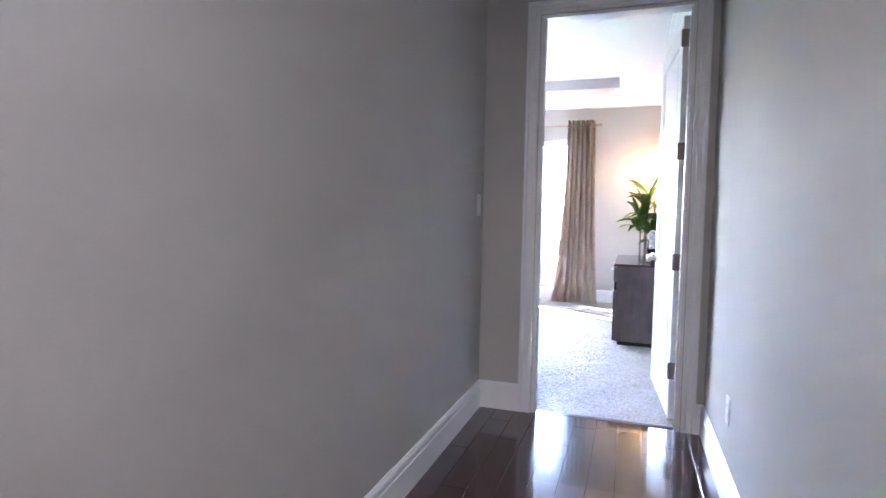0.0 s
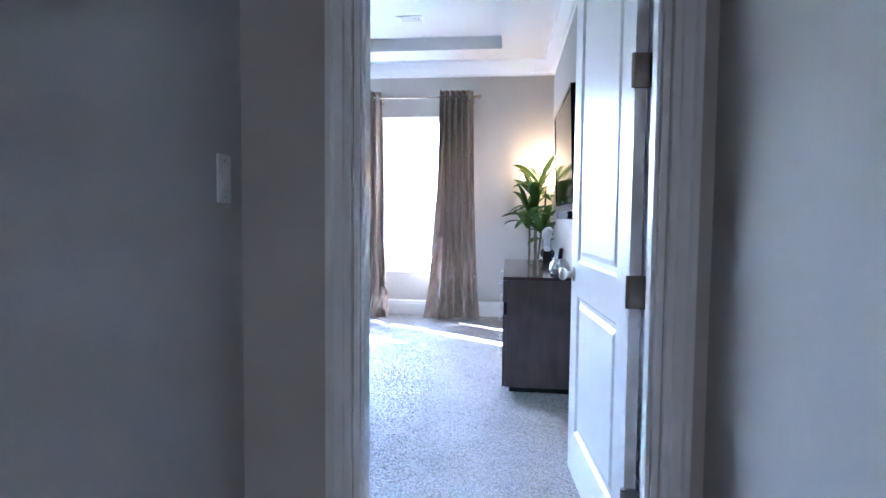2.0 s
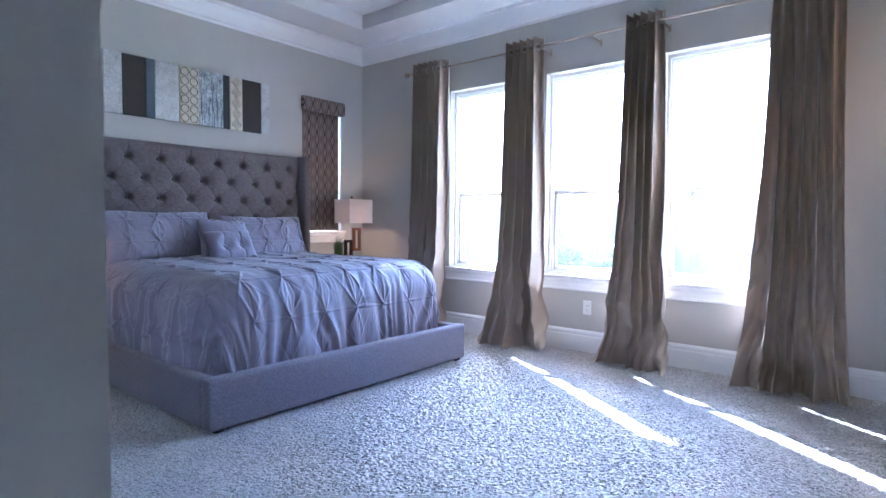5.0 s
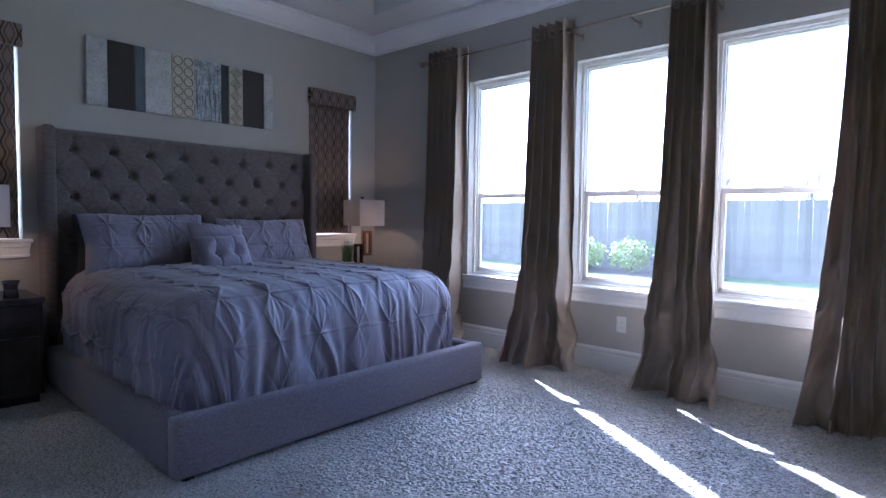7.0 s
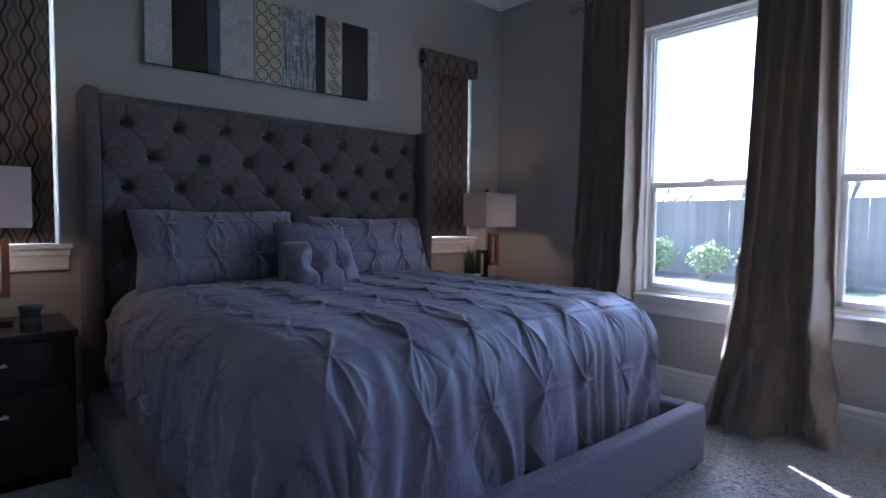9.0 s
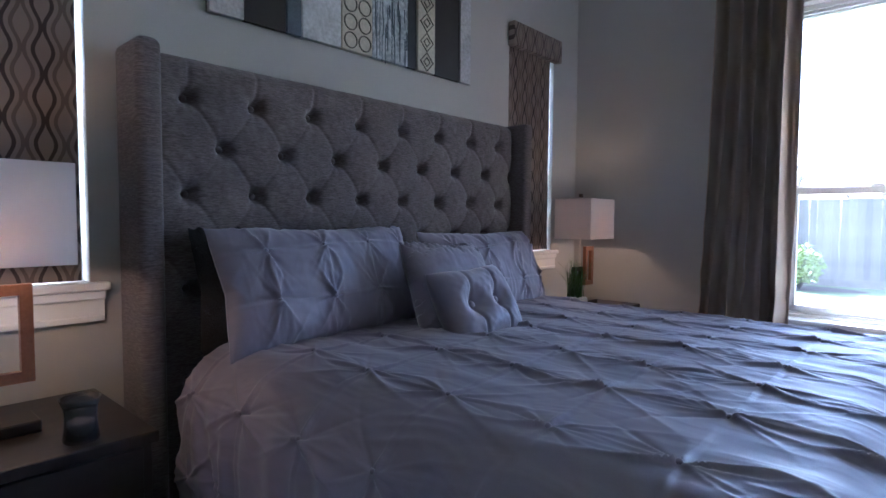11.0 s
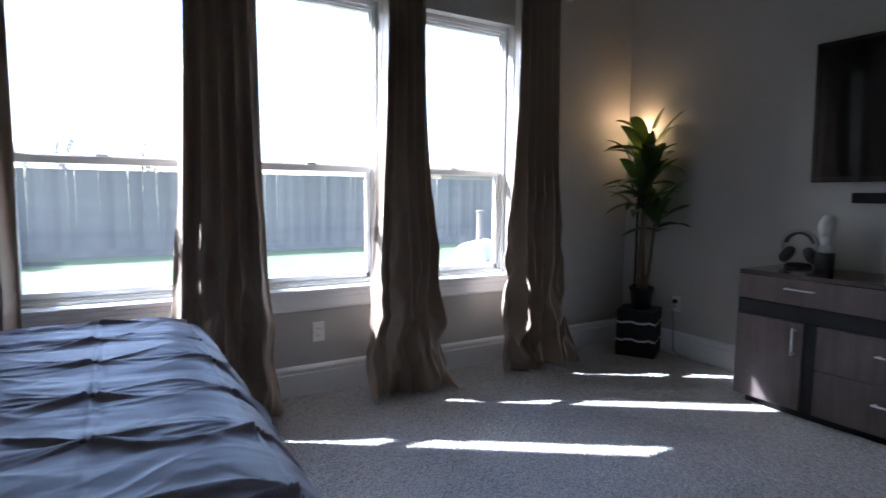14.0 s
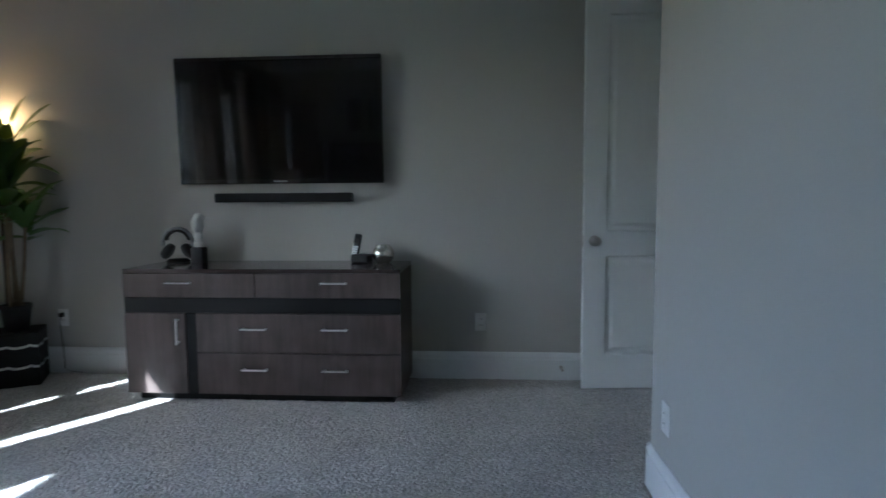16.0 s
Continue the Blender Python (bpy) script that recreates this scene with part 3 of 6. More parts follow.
def tuck(P, Q, knots_p, knots_q, seed, deep):
    """Relief of pinch-pleated cloth over flat coordinates P, Q: knots in a lattice, a seam from knot to knot along Q,
    and crisp folds that fan out of each knot, the long ones along P."""
    rng = np.random.RandomState(seed)
    kp, kq = np.asarray(knots_p, float), np.asarray(knots_q, float)
    jp = rng.uniform(-0.012, 0.012, (len(kp), len(kq)))
    jq = rng.uniform(-0.012, 0.012, (len(kp), len(kq)))
    sp, sq = kp[1] - kp[0], kq[1] - kq[0]
    h = np.zeros_like(P)
    near = np.abs(np.mod((Q - kq[0]) / sq + 0.5, 1) - 0.5) * sq
    for i, p in enumerate(kp):
        d = P - p - np.interp(Q, kq, jp[i])
        hold = 0.35 + 0.65 * np.exp(-(near / 0.055) ** 2)
        h += deep * hold * (0.34 * np.exp(-np.abs(d) / 0.005) - 0.22 * np.exp(-((d - 0.014) / 0.009) ** 2))
    for i in range(len(kp)):
        for j in range(len(kq)):
            cp, cq = kp[i] + jp[i, j], kq[j] + jq[i, j]
            sel = (np.abs(P - cp) < sp * 1.05) & (np.abs(Q - cq) < sq * 0.7)
            dp, dq = P[sel] - cp, Q[sel] - cq
            r, th = np.hypot(dp, dq), np.arctan2(dq, dp)
            rays = np.zeros_like(r)
            for k in range(16):
                if k < 10:                        # long creases along P, both ways
                    ang = (math.pi if k % 2 else 0.0) + (k // 2 - 2) * 0.27 + rng.uniform(-0.11, 0.11)
                    reach, amp = sp * rng.uniform(0.35, 0.85), (1.0 if rng.rand() < 0.75 else -0.6) * rng.uniform(0.35, 1.0)
                else:                             # short creases aslant and along the seam
                    ang = (k - 10) * math.pi / 3 + 0.5 + rng.uniform(-0.25, 0.25)
                    reach, amp = sp * rng.uniform(0.2, 0.4), (1.0 if k % 2 else -0.7) * rng.uniform(0.3, 0.8)
                d = np.angle(np.exp(1j * (th - ang - rng.uniform(-0.9, 0.9) * r))) * r
                rays += amp * np.exp(-np.sqrt((d / (0.0028 + 0.034 * r)) ** 2 + 0.03) + 0.17) * np.exp(-(r / reach) ** 2) * np.clip(r / 0.012, 0, 1)
            h[sel] += deep * (0.72 * rays - 0.25 * np.exp(-(r / 0.010) ** 2) + 0.12 * np.exp(-r / 0.05))
            if i + 1 < len(kp):                   # creases that run on to the next knot
                p1, q1 = kp[i + 1] + jp[i + 1, j], kq[j] + jq[i + 1, j]
                sel = (P > cp) & (P < p1) & (np.abs(Q - kq[j]) < 0.6 * sq)
                a = (P[sel] - cp) / (p1 - cp)
                dq = Q[sel] - (cq + (q1 - cq) * a)
                env = np.sin(math.pi * a)
                for c in (rng.uniform(-0.24, -0.06), rng.uniform(0.06, 0.24)):
                    d = dq - c * sq * env
                    h[sel] += deep * rng.uniform(0.15, 0.55) * rng.choice((1, 1, -1)) * np.exp(-np.sqrt((d / (0.004 + 0.008 * env)) ** 2 + 0.03) + 0.17) * np.clip(env * 5, 0, 1)
    bend = 0.8 * wild(P * 5, Q * 5, seed + 1)
    fine = 1 - 2.2 * np.abs(wild(P * 7 + bend, Q * 30 + 2.5 * bend, seed + 2))
    mask = np.clip(0.2 + 1.1 * wild(P * 5.5, Q * 5.5, seed + 3), 0, 1)
    return h + deep * (0.13 * fine * mask + 0.03 * (1 - 2.2 * np.abs(wild(P * 13 + 2 * bend, Q * 52 - 3 * bend, seed + 5)))), jp, jq


KNOT = [(0.0, 0.006), (0.003, 0.0062), (0.006, 0.004), (0.0075, 0.0), (0.005, -0.003), (0.0, -0.003)]


def knots_on(pts, P, Q, spots, mat, parent):
    """Small gathered nubs of cloth at the given flat coordinates of a sheet."""
    knot_me = mesh_of("pleat_knot", lathe(KNOT, 8), mat, True)
    inv = parent.matrix_world.inverted()
    for p, q in spots:
        i, j = int(np.argmin(np.abs(P[:, 0] - p))), int(np.argmin(np.abs(Q[0] - q)))
        if not (2 < i < P.shape[0] - 3 and 2 < j < P.shape[1] - 3):
            continue
        n = np.cross(pts[i + 2, j] - pts[i - 2, j], pts[i, j + 2] - pts[i, j - 2])
        ob = new("pleat_knot", knot_me)
        ob.parent = parent
        ob.matrix_local = inv @ Matrix.Translation(Vector(pts[i, j])) @ Vector(n).to_track_quat("Z", "Y").to_matrix().to_4x4()


# duvet: flat cloth coordinates folded over the mattress at both sides and at the foot
def duvet_points():
    top, drop, rad, step = 0.785, 0.54, 0.21, 0.0046
    half = (BY1 - BY0) / 2 - 0.065
    yc = (BY0 + BY1) / 2
    x_head, x_foot = BX0 + 0.28, BX1 - 0.115
    p = np.arange(0.0, (x_foot - rad - x_head) + rad * math.pi / 2 + drop - rad, step)
    q = np.arange(-(half - rad + rad * math.pi / 2 + drop - rad), half - rad + rad * math.pi / 2 + drop - rad, step)
    P, Q = np.meshgrid(p, q, indexing="ij")
    knots_p = 0.088 + 0.266 * np.arange(-1, 11)
    knots_q = 0.018 + 0.257 * np.arange(-7, 8)
    h, jp, jq = tuck(P, Q, knots_p, knots_q, 11, 0.0145)
    h += 0.004 * soft_noise(P.shape, (10, 60), 5)
    h += 0.010 * soft_noise(P.shape, (4, 6), 7)

    R = 0.27                                      # plan radius of the corners
    flat_p, flat_q = x_foot - x_head - R, half - R
    a, b = np.clip(P - flat_p, 0, None), np.clip(np.abs(Q) - flat_q, 0, None)
    rho = (a ** 6 + b ** 6) ** (1 / 6)
    turn = np.arctan2(b, np.maximum(a, 1e-9))
    ang = np.clip((rho - (R - rad)) / rad, 0, math.pi / 2)
    level = np.minimum(rho, R - rad) + rad * np.sin(ang)
    d = rad * (1 - np.cos(ang)) + np.clip(rho - (R - rad) - rad * math.pi / 2, 0, None)
    nx, ny, nz = np.sin(ang) * np.cos(turn), np.sin(ang) * np.sin(turn), np.cos(ang)
    flare = np.clip((d - 0.05) / 0.35, 0, 1)
    w1, w2 = soft_noise(P.shape, (6, 12), 9), soft_noise(P.shape, (12, 6), 10)
    pleat = lambda u: 0.6 * np.sin(u) + 0.4 * np.sin(2.3 * u + 1)
    ruff = 0.020 * flare * (pleat(Q * 26 + 3 * w1) * nx + pleat(P * 24 + 3 * w2) * ny) + 0.012 * flare * np.sin(turn * 16 + 2 * w1) * np.sin(2 * turn)
    h = h + ruff
    crown = 0.03 * (1 - (Q / 1.0) ** 2).clip(0, 1) * (1 - 0.5 * P / p[-1])
    x = x_head + np.minimum(P, flat_p) + level * np.cos(turn) * (rho > 0)
    y = np.minimum(np.abs(Q), flat_q) + level * np.sin(turn)
    x = np.minimum(x + h * nx, BX1 - 0.09)
    y = np.sign(Q) * np.minimum(y + h * ny, half + 0.03)
    z = np.maximum(top - d + (h + crown) * nz, 0.255 + 0.01 * w1 * w2)
    spots = [(kp + jp[i, j], kq + jq[i, j]) for i, kp in enumerate(knots_p) for j, kq in enumerate(knots_q)]
    return np.stack([x, yc + y, z], -1), P, Q, spots


duvet = thing("duvet", "blue-grey pinch-pleated duvet spread over the bed", "duvet", (-3.5, 6.63, 0.70))
pts, P, Q, spots = duvet_points()
cover = grid_mesh("cover", pts, M_DUVET, duvet)
cover.matrix_local = duvet.matrix_world.inverted()
knots_on(pts, P, Q, spots, M_DUVET, duvet)


def cushion(name, w, h, t, mat, label, at, rx, ry, rz, knots=None, buttons=(), seed=1, ruffle=0.0, category="pillow"):
    """A stuffed pillow, w by h, standing in its local x-z plane, y through it."""
    n, m = 170, 110
    u, v = np.meshgrid(np.linspace(-1, 1, n), np.linspace(-1, 1, m), indexing="ij")
    prof = ((1 - np.abs(u) ** 3.2).clip(0) * (1 - np.abs(v) ** 3.2).clip(0)) ** 0.55
    pull = 1 - 0.07 * (1 - np.abs(v)) * np.abs(u) ** 4 * 1.0
    pullv = 1 - 0.10 * (1 - np.abs(u)) * np.abs(v) ** 4
    sheets = []
    for side in (-1, 1):
        hgt = t / 2 * prof
        if knots is not None and side < 0:
            relief, jp, jq = tuck(v * h / 2, u * w / 2, knots[1], knots[0], seed, 0.020)
            hgt = hgt + relief * prof ** 0.4
        for bx, bz in buttons:
            r2 = (u * w / 2 - bx) ** 2 + (v * h / 2 - bz) ** 2
            if side < 0:
                hgt = hgt - t * 0.3 * np.exp(-r2 / 0.0022) * prof
                dd = np.abs(u * w / 2 - bx)
                hgt = hgt - 0.010 * np.exp(-(dd / 0.008) ** 2) * prof
        hgt = hgt + 0.006 * soft_noise(u.shape, (5, 4), seed + side) * prof + 0.002 * soft_noise(u.shape, (22, 16), seed + 9) * prof
        sheets.append(np.stack([u * w / 2 * pull, side * hgt, v * h / 2 * pullv + (ruffle * soft_noise(u.shape, (40, 30), seed + 4) * (1 - prof))], -1))
    front, backs = sheets
    nq = n * m
    idx = np.arange(nq).reshape(n, m)
    quads = np.stack([idx[:-1, :-1], idx[1:, :-1], idx[1:, 1:], idx[:-1, 1:]], -1).reshape(-1, 4)
    me = bpy.data.meshes.new(name)
    me.from_pydata(np.concatenate([front.reshape(-1, 3), backs.reshape(-1, 3)]).tolist(), [], np.concatenate([quads, quads[:, ::-1] + nq]).tolist())
    me.materials.append(mat)
    me.polygons.foreach_set("use_smooth", [True] * len(me.polygons))
    if knots is None:
        ob = new(name, me)
        ob.matrix_world = pose(*at, rx, ry, rz)
        tagged(ob, label, category)
    else:
        ob = thing(name, label, category)
        ob.matrix_world = pose(*at, rx, ry, rz)
        body = new("cover", me)
        body.parent = ob
        spots = [(kq + jq[i, j], kp + jp[i, j]) for i, kp in enumerate(knots[1]) for j, kq in enumerate(knots[0])]
        inside = [(a, b) for a, b in spots if abs(a) < w * 0.46 and abs(b) < h * 0.42]
        knot_me = mesh_of("pleat_knot", lathe(KNOT, 8), mat, True)
        for a, b in inside:
            i, j = int(np.argmin(np.abs(u[:, 0] * w / 2 - a))), int(np.argmin(np.abs(v[0] * h / 2 - b)))
            o = new("pleat_knot", knot_me)
            o.parent = ob
            o.matrix_local = Matrix.Translation(Vector(front[i, j])) @ pose(0, 0, 0, 90)
    for bx, bz in buttons:
        part("button", lathe([(0.0, 0.008), (0.009, 0.007), (0.014, 0.002), (0.014, 0.0), (0.0, 0.0)], 12), mat, ob, "covered button", True, pose(bx, -t * 0.2, bz, 90))
    return ob


SHAM_KNOTS = ((-0.48, -0.265, -0.06, 0.145, 0.345, 0.55), (-0.24, -0.062, 0.118, 0.30))
cushion("pillow_sham", 0.84, 0.44, 0.19, M_SATIN, "blue-grey pinch-pleated pillow sham against the headboard", (-4.365, 6.14, 0.965), -22, 0, 90, SHAM_KNOTS, seed=21, ruffle=0.006)
cushion("pillow_sham", 0.82, 0.44, 0.19, M_SATIN, "blue-grey pinch-pleated pillow sham against the headboard", (-4.375, 7.085, 0.935), -22, 0, 90, SHAM_KNOTS, seed=33, ruffle=0.006)
cushion("pillow", 0.78, 0.42, 0.16, M_RUFFLE, "dark ruffled pillow behind the sham", (-4.555, 6.125, 0.945), -10, 0, 90, None, seed=41, ruffle=0.03)
cushion("throw_cushion", 0.40, 0.37, 0.17, M_SATIN, "plain blue-grey square cushion with gathered edge", (-4.125, 6.535, 0.935), -26, 3, 84, None, seed=51, ruffle=0.02, category="cushion")
cushion("throw_cushion", 0.385, 0.30, 0.17, M_SATIN, "small blue-grey cushion with two covered buttons", (-3.985, 6.515, 0.885), -30, -2, 90, None, ((-0.068, 0.0), (0.068, 0.0)), seed=61, category="cushion")


# ---- curtains and rod ----
M_DRAPE = material("taupe_satin_drape", (0.36, 0.278, 0.21), 0.33, vary=0.07, scale=4, fine=180, bump=0.04, sheen=0.1)
M_DRAPE.node_tree.nodes["Principled BSDF"].inputs["Specular IOR Level"].default_value = 0.75
nt = M_DRAPE.node_tree
pb = nt.nodes["Principled BSDF"]
tr = nt.nodes.new("ShaderNodeBsdfTranslucent")
tr.inputs["Color"].default_value = (0.42, 0.33, 0.24, 1)
mx = nt.nodes.new("ShaderNodeMixShader")
mx.inputs[0].default_value = 0.06
nt.links.new(pb.outputs[0], mx.inputs[1])
nt.links.new(tr.outputs[0], mx.inputs[2])
nt.links.new(mx.outputs[0], nt.nodes["Material Output"].inputs["Surface"])

ROD_Y, ROD_Z = 8.42, 2.605
ring = bmesh.new()
tor = 18
loop = []
for a in range(tor):
    aa = 2 * math.pi * a / tor
    loop.append([ring.verts.new((0.004 * math.cos(c), (0.026 + 0.006 * math.sin(c)) * math.cos(aa), (0.026 + 0.006 * math.sin(c)) * math.sin(aa))) for c in (0, math.pi / 2, math.pi, 3 * math.pi / 2)])
for a in range(tor):
    for c in range(4):
        ring.faces.new((loop[a][c], loop[(a + 1) % tor][c], loop[(a + 1) % tor][(c + 1) % 4], loop[a][(c + 1) % 4]))
GROMMET = mesh_of("grommet", ring, M_NICKEL, True)


def drape(t0, t1, b0, b1, folds, seed, label):
    n, m = 260, 260
    u = np.linspace(0, 1, n)[:, None] + np.zeros((1, m))
    v = np.linspace(0, 1, m)[None] + np.zeros((n, 1))     # 0 at the top
    ease = 0.35 * v + 0.65 * v ** 3
    x0, x1 = t0 + (b0 - t0) * ease, t1 + (b1 - t1) * ease
    loose = np.clip((v - 0.06) * 1.6, 0, 1)
    drift = loose * (0.34 * wild(u * folds * 0.8, v * 1.1, seed) + 0.05 * wild(u * folds * 1.5, v * 3.0, seed + 1))
    ph = 2 * math.pi * (folds * u + drift)
    low = np.clip((v - 0.46) / 0.54, 0, 1) ** 1.15
    amp = 0.050 * (1 - 0.35 * low) * (1 + 0.55 * loose * wild(u * folds * 0.9, v * 1.6, seed + 2))
    wave = -np.sin(ph) + 0.22 * loose * np.sin(2 * ph + 1.1 + 2 * drift)
    y = ROD_Y + amp * wave + 0.006 * loose * wild(u * folds * 2.2, v * 1.8, seed + 6)
    x = x0 + (x1 - x0) * u + 0.013 * np.cos(ph) * (1 - 0.3 * v)
    ridge = lambda a, b, k: 1 - 2.0 * np.sqrt(wild(a, b, seed + k) ** 2 + 0.004)
    U, V = u * folds * 0.62, v * 8.5
    big = ridge(U + 0.35 * V, 0.75 * V - 0.6 * U, 3)
    mid = ridge(1.4 * U - 0.55 * V, 1.3 * V + 0.7 * U, 4)
    tiny = ridge(3.6 * U + 0.8 * V, 1.7 * V - U, 5)
    y = y - 0.030 * low - 0.075 * low * big - 0.060 * low * mid - 0.016 * low * tiny
    edge = np.exp(-(u / 0.035) ** 2) + np.exp(-((1 - u) / 0.035) ** 2)
    y = y + (0.012 + 0.006 * wild(v * 6, v * 0, seed + 9)) * edge
    x = x + 0.010 * np.exp(-(u / 0.035) ** 2) * wild(v * 9, v * 0, seed + 10)
    foot = np.clip((v - 0.93) / 0.07, 0, 1)
    y = y - 0.06 * foot * (0.7 + 0.5 * big)
    x = x + 0.014 * low * wild(U * 1.2, V * 0.8, seed + 7) * np.sin(math.pi * u) + 0.005 * low * mid * np.sin(math.pi * u)
    z = 2.684 - v * 2.674 + 0.016 * low * wild(U * 2, V, seed + 8) * np.clip((1 - v) * 12, 0, 1)
    z = np.maximum(z, 0.006 + 0.022 * np.clip(mid, 0, 1) * foot)
    t = thing("curtain", label, "curtain", ((b0 + b1) / 2, ROD_Y, 0), group="curtains at the windows")
    pts = np.stack([x, np.minimum(y, NORTH - 0.04), z], -1)
    ob = grid_mesh("fabric", pts, M_DRAPE, t)
    ob.matrix_local = t.matrix_world.inverted()
    sol = ob.modifiers.new("thickness", "SOLIDIFY")
    sol.thickness = 0.003
    for i in range(folds):
        o = new("grommet", GROMMET)
        o.parent = t
        o.matrix_local = t.matrix_world.inverted() @ pose(t0 + (t1 - t0) * (i + 0.5) / folds, ROD_Y, ROD_Z, 0, 0, 25 if i % 2 else -25)
    return t


drape(-3.765, -3.345, -3.85, -3.345, 6, 101, "taupe satin grommet curtain panel reaching the floor")
drape(-2.650, -2.305, -2.82, -2.20, 5, 111, "taupe satin curtain panel flaring out over the carpet")
drape(-1.565, -1.295, -1.73, -1.155, 5, 121, "taupe satin curtain panel flaring out over the carpet")
drape(-0.595, -0.205, -0.735, -0.085, 6, 131, "wide taupe satin curtain panel, lit warm at its edge")

M_ROD = material("champagne_rod_metal", (0.42, 0.34, 0.26), 0.3, 1.0, vary=0.05, bump=0.01)
rod = thing("curtain_rod", "long thin champagne metal curtain rod over the windows", "curtain rod", (-2.0, ROD_Y, ROD_Z))
bm = bmesh.new()
bmesh.ops.create_cone(bm, cap_ends=True, segments=16, radius1=0.009, radius2=0.009, depth=3.68, matrix=Matrix.Rotation(math.pi / 2, 4, "Y"))
part("pole", bm, M_ROD, rod, "", True)
for s in (-1, 1):
    part("finial", lathe([(0.0125, 0.0), (0.02, 0.004), (0.02, 0.012), (0.014, 0.016), (0.026, 0.03), (0.028, 0.042), (0.02, 0.056), (0.0, 0.06)], 16), M_ROD, rod, "turned end finial", True, pose(s * 1.84, 0, 0, 0, 90 * s, 0))
for x in (-1.80, -0.31, 0.15, 0.70, 1.80):
    bm = bmesh.new()
    box(bm, x - 0.006, x + 0.006, 0.0, NORTH - ROD_Y - 0.005, -0.022, -0.012)
    box(bm, x - 0.012, x + 0.012, NORTH - ROD_Y - 0.006, NORTH - ROD_Y, -0.045, 0.012, bevel=0.002)
    bmesh.ops.create_cone(bm, cap_ends=True, segments=14, radius1=0.013, radius2=0.013, depth=0.014, matrix=Matrix.Translation((x, 0, -0.004)) @ Matrix.Rotation(math.pi / 2, 4, "Y"))
    part("bracket", bm, M_ROD, rod)


# ---- patterned shades on the narrow windows ----
def ogee_material():
    m = material("ogee_fabric", (0.2, 0.17, 0.15), 0.8, vary=0.05, fine=250, bump=0.0)
    nt = m.node_tree
    b = nt.nodes["Principled BSDF"]
    tc = nt.nodes["Texture Coordinate"]
    sep = nt.nodes.new("ShaderNodeSeparateXYZ")
    nt.links.new(tc.outputs["Object"], sep.inputs[0])

    def mth(op, a, b2=None, c=None):
        nd = nt.nodes.new("ShaderNodeMath")
        nd.operation = op
        for i, s in enumerate((a, b2, c)):
            if s is None:
                continue
            if isinstance(s, (int, float)):
                nd.inputs[i].default_value = s
            else:
                nt.links.new(s, nd.inputs[i])
        return nd.outputs[0]

    per_y, per_z = 0.105, 0.140
    yy = mth("DIVIDE", sep.outputs["Y"], per_y)

    def chain(offset, phase):
        """Lenses and nodes one above another; returns how near a band's middle a point lies."""
        c = mth("COSINE", mth("ADD", mth("MULTIPLY", sep.outputs["Z"], 2 * math.pi / per_z), phase))
        open_ = mth("POWER", mth("MULTIPLY_ADD", c, 0.5, 0.5), 1.1)
        half = mth("MULTIPLY_ADD", open_, 0.20, 0.045)
        d = mth("ABSOLUTE", mth("SUBTRACT", mth("FRACT", mth("ADD", yy, offset)), 0.5))
        return mth("LESS_THAN", mth("ABSOLUTE", mth("SUBTRACT", d, half)), 0.052)

    dark = chain(0.0, 0.0)
    mid = chain(0.5, math.pi)
    c1 = nt.nodes.new("ShaderNodeMix")
    c1.data_type = "RGBA"
    c1.inputs["A"].default_value, c1.inputs["B"].default_value = (0.225, 0.18, 0.155, 1), (0.125, 0.095, 0.078, 1)
    nt.links.new(mid, c1.inputs["Factor"])
    c2 = nt.nodes.new("ShaderNodeMix")
    c2.data_type = "RGBA"
    c2.inputs["B"].default_value = (0.045, 0.03, 0.028, 1)
    nt.links.new(c1.outputs["Result"], c2.inputs["A"])
    nt.links.new(dark, c2.inputs["Factor"])
    nt.links.new(c2.outputs["Result"], b.inputs["Base Color"])
    return m


M_OGEE = ogee_material()
M_LINING = material("shade_lining", (0.7, 0.68, 0.64), 0.9, bump=0.02)
for a, b in BLINDS:
    sh = thing("window_shade", "flat fabric window shade with brown ogee trellis pattern", "window shade", (WEST, (a + b) / 2, 1.0), group="patterned shades")
    w = b - a
    part("panel", boxed(-0.03, -0.022, -w / 2 + 0.004, w / 2 - 0.018, 0.0, 1.37), M_OGEE, sh)
    part("lining", boxed(-0.036, -0.032, -w / 2 + 0.006, w / 2 - 0.022, 0.004, 1.36), M_LINING, sh)
    part("valance", boxed(0.002, 0.05, -w / 2 - 0.015, w / 2 + 0.02, 1.255, 1.40, bevel=0.006), M_OGEE, sh, "patterned fabric valance box")
    part("bottom_bar", boxed(-0.037, -0.021, -w / 2 + 0.004, w / 2 - 0.018, -0.004, 0.006), M_OGEE, sh)


# ---- nightstands and bedside lamps ----
M_ESPRESSO = wood_material("espresso_veneer", (0.012, 0.008, 0.0065), (0.032, 0.021, 0.017), 1, 0.4)
M_GREYWOOD = wood_material("taupe_stained_veneer", (0.056, 0.041, 0.037), (0.100, 0.076, 0.069), 2, 0.40, 0.08)
M_GREYTOP = wood_material("taupe_stained_top", (0.05, 0.037, 0.035), (0.08, 0.062, 0.058), 1, 0.18, 0.4)
M_CHROME = material("satin_chrome", (0.72, 0.72, 0.73), 0.36, 0.75, vary=0.03, bump=0.0)


